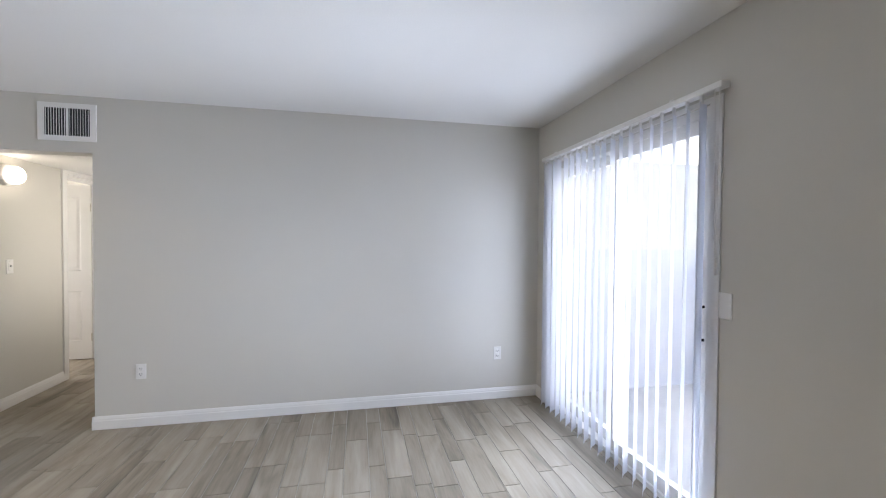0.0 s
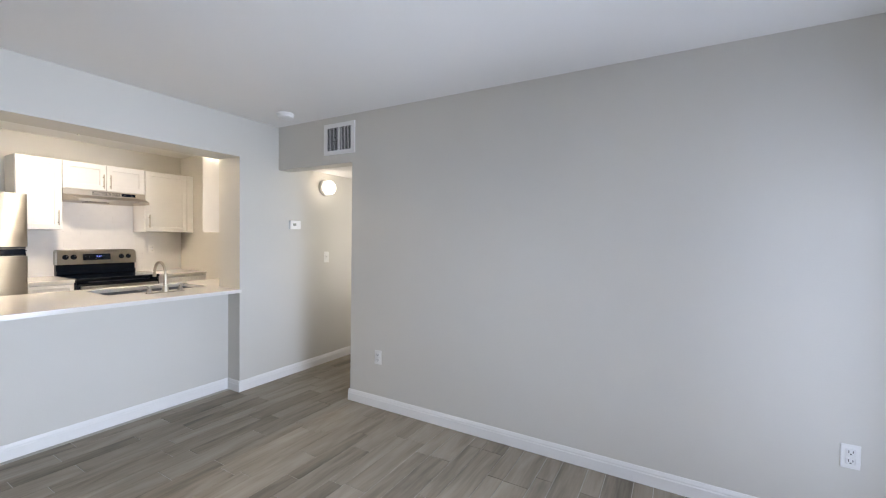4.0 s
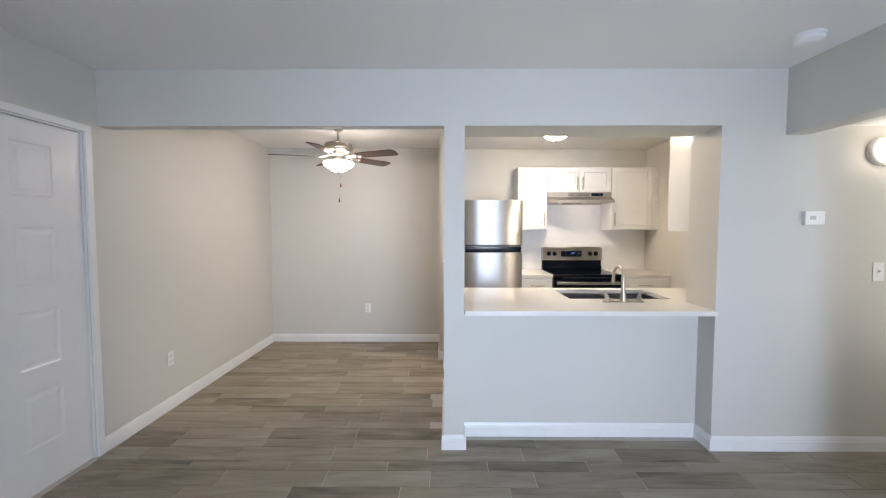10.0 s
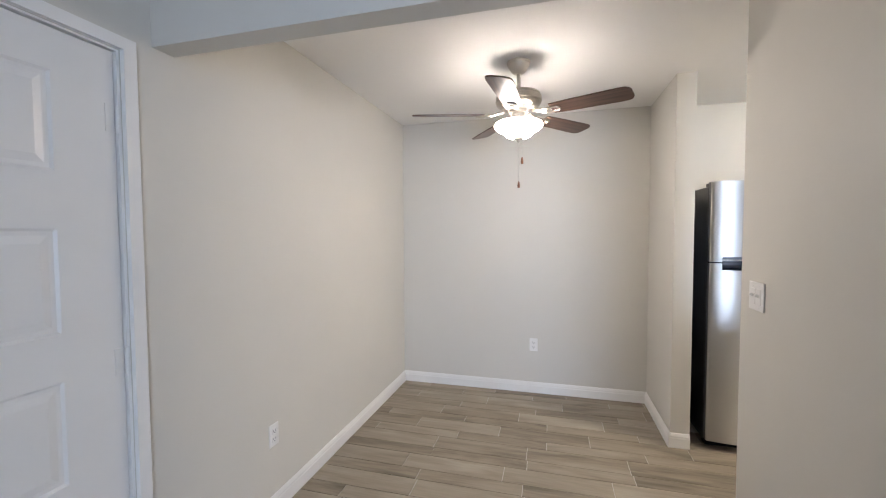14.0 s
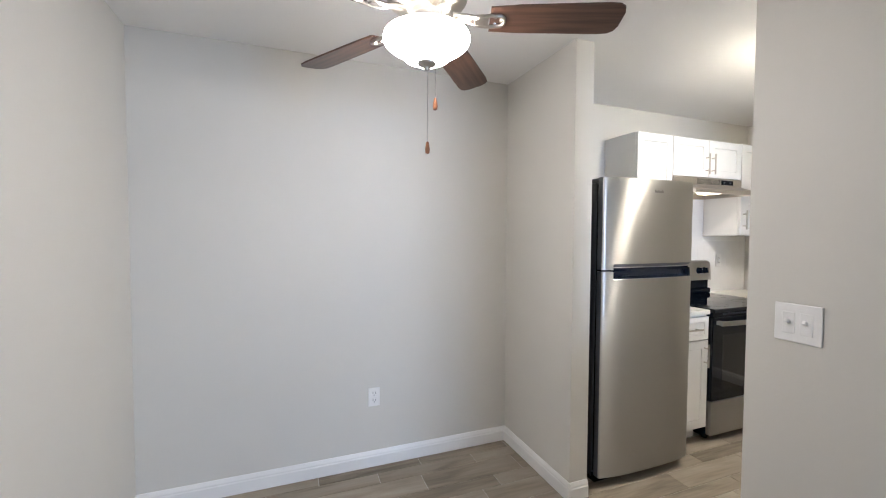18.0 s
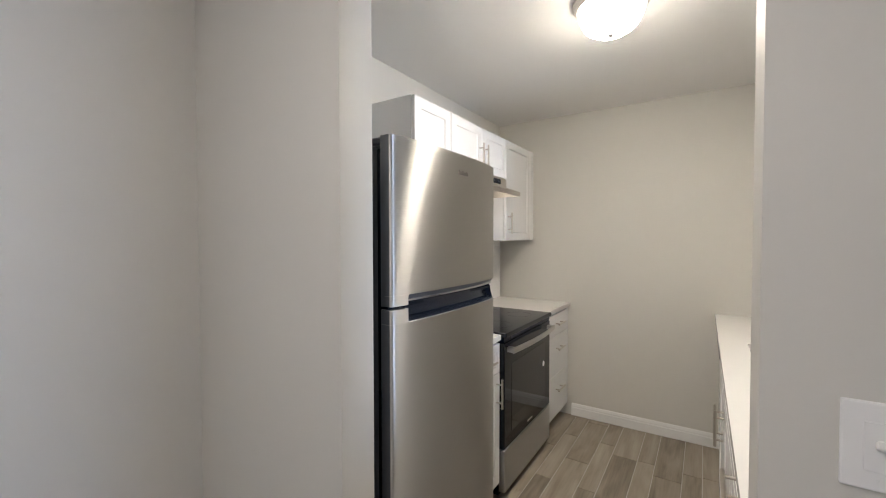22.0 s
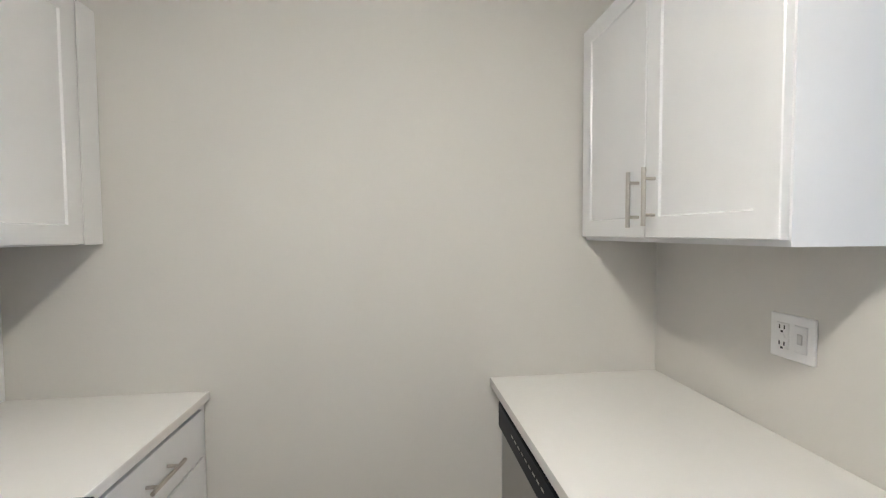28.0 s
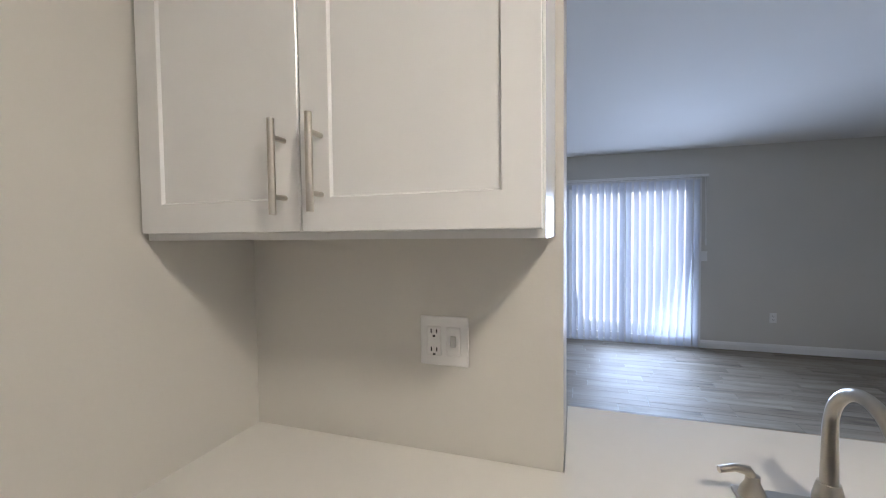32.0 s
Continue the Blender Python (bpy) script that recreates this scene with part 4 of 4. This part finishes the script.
ld.data.materials.append(DOORSIDE_LIPSHADE)
part("handle_pocket", groove([(-0.020, 1.2352), (-0.038, 1.2352), (-0.0385, 1.215), (-0.036, 1.198), (-0.030, 1.187), (-0.012, 1.181), (-0.003, GZ0 + 0.003), (-0.004, GZ0 + 0.001)], True), POCKET, ld, "dark recessed grip", True)
part("handle_edge", groove([(-0.006, GZ0 + 0.0015), (-0.001, GZ0 + 0.0015), (0.0005, GZ0), (0.0003, GZ0 - 0.0015)]), CHROME, ld, "polished steel edge", True)
part("door_gap", boxes((-0.039, -0.015, 0.004, FW - 0.004, 1.2165, 1.2255)), BLACK, fr)
# a raised badge, drawn as plain bars
bd = bmesh.new()
for i in range(8):
    box(bd, bulge(0.37) - 0.004, bulge(0.37) + 0.002, 0.343 + i * 0.0085, 0.349 + i * 0.0085, 1.660, 1.672 if i % 3 else 1.676)
part("badge", bd, material("badge_metal", (0.26, 0.25, 0.24), 0.3, 1.0, vary=0.03), fd, "small raised metal badge")

rg = thing("range", (-4.70, 2.8485, 0), "freestanding electric range, black glass and stainless steel", "range")
RW = 0.754
part("body", boxes((-0.615, -0.035, 0.002, RW - 0.002, 0.03, 0.895)), BLACK, rg)
for x in (-0.57, -0.08):
    for y in (0.06, RW - 0.06):
        part("foot", tube(bmesh.new(), (x, y, 0), (x, y, 0.031), 0.018, n=12), BLACK, rg)
ct = part("cooktop", box(bmesh.new(), -0.575, 0.012, -0.0005, RW + 0.0005, 0.896, 0.922, 0.006, 2), BLACKGLASS, rg)
for x, y, r in ((-0.15, 0.19, 0.105), (-0.15, 0.56, 0.085), (-0.42, 0.19, 0.08), (-0.42, 0.56, 0.105)):
    part("burner_ring", lathe(bmesh.new(), [(r - 0.0015, 0.9224), (r, 0.9224), (r, 0.9221), (r - 0.0015, 0.9221), (r - 0.0015, 0.9224)], 48, pose(x, y, 0)), material("ring_print", (0.03, 0.03, 0.033), 0.2), ct)
part("vent_strip", boxes((-0.036, -0.004, 0.004, RW - 0.004, 0.868, 0.8955)), BLACK, rg)
vs = bmesh.new()
for i in range(34):
    box(vs, -0.0045, -0.0028, 0.10 + i * 0.0165, 0.111 + i * 0.0165, 0.876, 0.888)
part("vent_slots", vs, GREYDARK, rg)
od = part("oven_door", box(bmesh.new(), -0.034, 0.0, 0.003, RW - 0.003, 0.288, 0.866, 0.004, 2), BLACKGLASS, rg)
part("window", box(bmesh.new(), -0.002, 0.0015, 0.10, RW - 0.10, 0.36, 0.74, 0.001), material("oven_window", (0.012, 0.012, 0.013), 0.03), od)
hb = bmesh.new()
sec = [(0.045, -0.017), (0.052, -0.012), (0.052, 0.012), (0.045, 0.017), (0.040, 0.012), (0.040, -0.012)]
rings = []
for i in range(15):
    u = i / 14
    y = 0.03 + (RW - 0.06) * u
    bow = 0.020 * (1 - (2 * u - 1) ** 2)
    rings.append([hb.verts.new((x + bow - 0.006, y, 0.828 + z)) for x, z in sec])
for p, q in zip(rings, rings[1:]):
    for i in range(6):
        j = (i + 1) % 6
        hb.faces.new((p[i], q[i], q[j], p[j]))
hb.faces.new(rings[0])
hb.faces.new(rings[-1][::-1])
for y in (0.035, RW - 0.065):
    box(hb, 0.0, 0.040, y, y + 0.03, 0.815, 0.841)
bmesh.ops.recalc_face_normals(hb, faces=hb.faces)
part("handle", hb, STEEL, od, "wide stainless handle")
part("emblem", lathe(bmesh.new(), [(0, 0.0018), (0.017, 0.0018), (0.018, 0.0002), (0, 0.0002)], 24, pose(0.0015, RW - 0.135, 0.60) @ pose(0, 0, 0, 0, 90, 0)), WHITEP, od, "small round sticker")
part("emblem", boxes((0.0003, 0.0012, RW / 2 - 0.04, RW / 2 + 0.04, 0.315, 0.326)), NICKEL, od, "small raised badge")
part("storage_drawer", box(bmesh.new(), -0.034, 0.002, 0.003, RW - 0.003, 0.052, 0.282, 0.004, 2), STEEL, rg)
part("riser", box(bmesh.new(), -0.628, -0.572, 0.010, RW - 0.010, 0.905, 1.0355, 0.004), BLACK, rg)
part("riser_ledge", box(bmesh.new(), -0.5715, -0.545, 0.010, RW - 0.010, 0.9225, 0.966, 0.010, 3), BLACK, rg)
gb = bmesh.new()
prof = [(-0.63, 0.0), (-0.548, 0.0), (-0.560, 0.155), (-0.570, 0.165), (-0.63, 0.165)]
cuts = [(0.030 * (1 - math.cos(math.pi / 2 * i / 7)), 0.030 * (1 - math.sin(math.pi / 2 * i / 7))) for i in range(8)]
cuts = [(0.006 + y, cut) for y, cut in cuts] + [(RW - 0.006 - y, cut) for y, cut in cuts[::-1]]
rings = [[gb.verts.new((x, y, 1.036 + v * (0.165 - cut) / 0.165)) for x, v in prof] for y, cut in cuts]
gb.faces.new(rings[0])
gb.faces.new(rings[-1][::-1])
for p, q in zip(rings, rings[1:]):
    for i in range(5):
        gb.faces.new((p[i], q[i], q[(i + 1) % 5], p[(i + 1) % 5]))
bmesh.ops.recalc_face_normals(gb, faces=gb.faces)
bg = part("control_panel", gb, STEEL, rg)
tilt = pose(-0.554, 0, 1.118, 0, -5, 0)
for y in (0.085, 0.155, RW - 0.155, RW - 0.085):
    kb = lathe(bmesh.new(), [(0, 0.020), (0.018, 0.020), (0.022, 0.016), (0.024, 0.003), (0.028, 0.0), (0, 0)], 28, pose(0, y, 0) @ pose(0, 0, 0, 0, 90, 0))
    box(kb, 0.018, 0.034, y - 0.007, y + 0.007, -0.023, 0.023, 0.003, 2)
    bmesh.ops.transform(kb, matrix=tilt, verts=kb.verts)
    kn = part("knob", kb, BLACK, bg, smooth=True)
    ix = boxes((0.0338, 0.0346, y - 0.001, y + 0.001, 0.004, 0.016))
    bmesh.ops.transform(ix, matrix=tilt, verts=ix.verts)
    part("index_mark", ix, WHITEP, kn)
db = box(bmesh.new(), -0.002, 0.003, 0.235, 0.49, -0.037, 0.033, 0.001)
bmesh.ops.transform(db, matrix=tilt, verts=db.verts)
dp = part("display", db, BLACKGLASS, bg)


def seven(bm, y, z, digit, h=0.013, w=0.007, t=0.0014):
    """One seven-segment digit; y runs to the right of the reader."""
    seg = {"a": (0, h, w, h), "b": (w, h / 2, w, h), "c": (w, 0, w, h / 2), "d": (0, 0, w, 0), "e": (0, 0, 0, h / 2), "f": (0, h / 2, 0, h), "g": (0, h / 2, w, h / 2)}
    for s in {"6": "afgecd", "3": "abgcd"}[digit]:
        y0, z0, y1, z1 = seg[s]
        box(bm, 0.0032, 0.0037, y + y0 - t / 2, y + y1 + t / 2, z + z0 - t / 2, z + z1 + t / 2)


cb = bmesh.new()
for d, y in (("6", 0.362), ("3", 0.380), ("3", 0.393)):
    seven(cb, y, 0.0, d)
box(cb, 0.0032, 0.0037, 0.374, 0.376, 0.003, 0.005)
box(cb, 0.0032, 0.0037, 0.374, 0.376, 0.009, 0.011)
bmesh.ops.transform(cb, matrix=tilt, verts=cb.verts)
part("clock_digits", cb, CLOCKG, dp, "glowing blue clock digits 6:33")
kb = bmesh.new()
for i in range(3):
    for j in range(3):
        box(kb, 0.0032, 0.0036, 0.428 + i * 0.020, 0.436 + i * 0.020, -0.026 + j * 0.020, -0.0245 + j * 0.020)
for y, z in ((0.250, 0.008), (0.285, 0.008), (0.287, -0.012), (0.289, -0.0155), (0.395, 0.013), (0.407, 0.003)):
    box(kb, 0.0032, 0.0036, y, y + 0.010, z, z + 0.0015)
for y in (0.345, 0.375):
    for u0, u1, v0, v1 in ((0, 0.013, 0, 0.0008), (0, 0.013, 0.0082, 0.009), (0, 0.0008, 0.0008, 0.0082), (0.0122, 0.013, 0.0008, 0.0082), (0.004, 0.009, 0.004, 0.005)):
        box(kb, 0.0032, 0.0036, y + u0, y + u1, -0.022 + v0, -0.022 + v1)
bmesh.ops.transform(kb, matrix=tilt, verts=kb.verts)
part("key_labels", kb, material("label_print", (0.34, 0.35, 0.37), 0.5, vary=0.02), dp)

ho = thing("range_hood", (KIT_W, 2.8495, 1.732), "stainless steel under-cabinet range hood with its lamp lit", "range hood")
HW = 0.752
prof = [(0.002, 0.128), (0.318, 0.128), (0.318, 0.070), (0.425, 0.030), (0.425, 0.0), (0.415, 0.0), (0.415, 0.024), (0.31, 0.066), (0.31, 0.104), (0.008, 0.104), (0.008, 0.0), (0.002, 0.0)]
b = bmesh.new()
rings = [[b.verts.new((x - cut * (x > 0.40), y, z)) for x, z in prof] for y, cut in ((0, 0.10), (0.095, 0.0), (HW, 0.0))]
for e0, e1 in zip(rings, rings[1:]):
    for i in range(len(prof)):
        j = (i + 1) % len(prof)
        b.faces.new((e0[i], e0[j], e1[j], e1[i]))
for y0, nose in ((0, 0.325), (HW - 0.0015, 0.425)):
    q = [[b.verts.new((x, y, z)) for x, z in ((0.002, 0), (nose, 0), (nose, 0.03), (0.318, 0.07), (0.318, 0.128), (0.002, 0.128))] for y in (y0, y0 + 0.0015)]
    b.faces.new(q[0])
    b.faces.new(q[1][::-1])
    for i in range(6):
        b.faces.new((q[0][i], q[0][(i + 1) % 6], q[1][(i + 1) % 6], q[1][i]))
bmesh.ops.recalc_face_normals(b, faces=b.faces)
part("shell", b, HOODM, ho)
gv = bmesh.new()
for k in range(3):
    for i in range(6):
        box(gv, 0.3175, 0.3192, 0.246 + k * 0.088, 0.328 + k * 0.088, 0.080 + i * 0.007, 0.083 + i * 0.007)
part("vent_grille", gv, SLOT, ho)
part("switch_panel", boxes((0.3175, 0.3195, 0.515, 0.652, 0.083, 0.117)), BLACK, ho)
slant = pose(0.013, 0.258, -0.004, 0, -22, 0)
fb = bmesh.new()
for i in range(22):
    box(fb, 0.009, 0.201, 0.0125 + i * 0.0102, 0.0158 + i * 0.0102, 0.0042, 0.0052)
for i in range(18):
    box(fb, 0.0135 + i * 0.0104, 0.0168 + i * 0.0104, 0.009, 0.235, 0.0030, 0.0040)
bmesh.ops.transform(fb, matrix=slant, verts=fb.verts)
tagged(part("grease_filter", fb, HOODM, ho), "fine metal mesh filter", kind="stuff")
fb = boxes((0, 0.009, 0, 0.244, 0, 0.009), (0.201, 0.210, 0, 0.244, 0, 0.009), (0.009, 0.201, 0, 0.009, 0, 0.009), (0.009, 0.201, 0.235, 0.244, 0, 0.009))
bmesh.ops.transform(fb, matrix=slant, verts=fb.verts)
part("filter_frame", fb, SATIN, ho)
fb = boxes((0.0095, 0.2005, 0.0095, 0.2345, 0.0065, 0.0085))
bmesh.ops.transform(fb, matrix=slant, verts=fb.verts)
part("filter_backing", fb, material("filter_mat", (0.16, 0.13, 0.10), 0.6, vary=0.3, scale=90), ho)
for y in (0.535, 0.605):
    part("switch", box(bmesh.new(), 0.3194, 0.3225, y, y + 0.022, 0.094, 0.106, 0.001), GREYDARK, ho)
part("lamp_lens", box(bmesh.new(), 0.17, 0.325, 0.412, 0.55, 0.014, 0.055, 0.020, 1), HOODG, ho, "glowing lamp lens")

dw = thing("dishwasher", (-3.702, 4.09, 0, 0, 0, -90), "stainless steel dishwasher with black control strip", "dishwasher")
part("body", boxes((0, 0.598, 0.02, 0.58, 0.10, 0.870)), BLACK, dw)
part("door", box(bmesh.new(), 0.002, 0.596, -0.018, 0.02, 0.105, 0.758, 0.004, 2), STEEL, dw)
cp = part("control_strip", box(bmesh.new(), 0.002, 0.596, -0.034, 0.02, 0.768, 0.866, 0.012, 3), material("gloss_black", (0.005, 0.007, 0.012), 0.3, vary=0.05, spec=0.06), dw)
kb = bmesh.new()
for i in range(9):
    box(kb, 0.17 + i * 0.032, 0.188 + i * 0.032, -0.0350, -0.0338, 0.818, 0.823)
part("key_labels", kb, NICKEL, cp)
part("handle_recess", boxes((0.06, 0.538, -0.010, 0.0, 0.7585, 0.7675)), SLOT, dw)
part("kick_plate", boxes((0.004, 0.594, 0.05, 0.07, 0.005, 0.099)), BLACK, dw)
fl = tagged(thing("dishwasher_filler", (EF, 4.163, 0.105, 0, 0, -90), "narrow white filler strip beside the dishwasher", "filler"), kind="")
part("strip", boxes((0, 0.068, 0.010, 0.03, 0, 0.779)), CAB, fl)


# ---- backsplash tiles ----
TH, TL = 0.075, 0.15
splash = tagged(thing("backsplash", (KIT_W, 2.49, TOPZ), "white glazed subway tile backsplash", "backsplash"), kind="structure")
part("grout_bed", boxes((0.0003, 0.0080, 0.0, 1.673, 0.0, 0.4945), (0.0003, 0.0080, 0.362, 1.110, 0.4945, 0.812)), material("white_grout", (0.79, 0.78, 0.76), 0.4), splash)
shapes = {}


def tile_at(y0, y1, z0, z1):
    key = (round(y1 - y0, 4), round(z1 - z0, 4))
    if key not in shapes:
        b = box(bmesh.new(), 0, 0.008, 0.0005, y1 - y0 - 0.0005, 0.0005, z1 - z0 - 0.0005)
        o = shapes[key] = part("tile", b, TILE, splash)
    else:
        o = shapes[key].copy()
        scene.collection.objects.link(o)
        o.parent = splash
    o.location = (0.0006, y0, z0)


for r in range(11):
    z0 = r * TH
    z1 = min(z0 + TH, 0.812)
    y = -TL / 2 if r % 2 else 0.0
    while y < 1.673:
        a, c2 = max(y, 0.0), min(y + TL, 1.673)
        if z0 > 0.42:
            a, c2 = max(a, 0.362), min(c2, 1.110)
        if c2 - a > 0.01:
            tile_at(a, c2, z0, z1)
        y += TL

# ---- floor planks ----
PL, GAP = 0.605, 0.0036
WIDTHS = (0.1005, 0.1505)
meshes = {}
rest = bmesh.new()
rng = random.Random(4)
count = 0


def spans(xm):
    """The stretches of y that the floor covers at that x."""
    if xm < -4.56:
        return ((-0.53, 1.575), (1.69, KIT_N))
    if xm < FACE:
        return ((-0.53, KIT_N), (4.30, 6.6)) if xm > -4.55 else ((-0.53, KIT_N),)
    if xm < HALL_E:
        return ((-0.53, 6.6),)
    return ((-0.53, 3.76),)


x0 = -0.14 - 21 * sum(WIDTHS)
row = 0
while x0 < EAST:
    PW = WIDTHS[row % 2]
    xa, xb = max(x0, KIT_W), min(x0 + PW, EAST + 0.05)
    off = rng.choice((0.0, 0.2, 0.4, 0.6, 0.8)) * PL + rng.uniform(-0.03, 0.03)
    for s0, s1 in spans((xa + xb) / 2):
        y = -0.53 - PL + off
        while y < s1:
            ya, yb = max(y, s0), min(y + PL, s1)
            y += PL
            if yb - ya < 0.02 or xb - xa < 0.02:
                continue
            xm, ym = (xa + xb) / 2, (ya + yb) / 2
            hidden = xm < -4.75 and ym > 1.69 or -3.65 < xm < HALF_E and STUB_N < ym < KIT_N
            if hidden:
                continue
            w, h = xb - xa - GAP, yb - ya - GAP
            dz = rng.uniform(-0.0004, 0.0)
            if count < 300 and not (xm > 0.2 and ym < 1.5 or xm > -1.2 and ym < 1.0) and ym < 5.2:
                key = (round(w, 3), round(h, 2))
                if key not in meshes:
                    b = box(bmesh.new(), -w / 2, w / 2, -h / 2, h / 2, -0.004, 0.0, 0.0008)
                    o = meshes[key] = part("plank", b, PLANK, floor)
                else:
                    o = meshes[key].copy()
                    scene.collection.objects.link(o)
                    o.parent = floor
                o.location = (xm, ym, dz)
                count += 1
            else:
                box(rest, xm - w / 2, xm + w / 2, ym - h / 2, ym + h / 2, -0.004, dz)
    x0 += PW
    row += 1
tagged(part("planks", rest, PLANK, floor), kind="stuff")
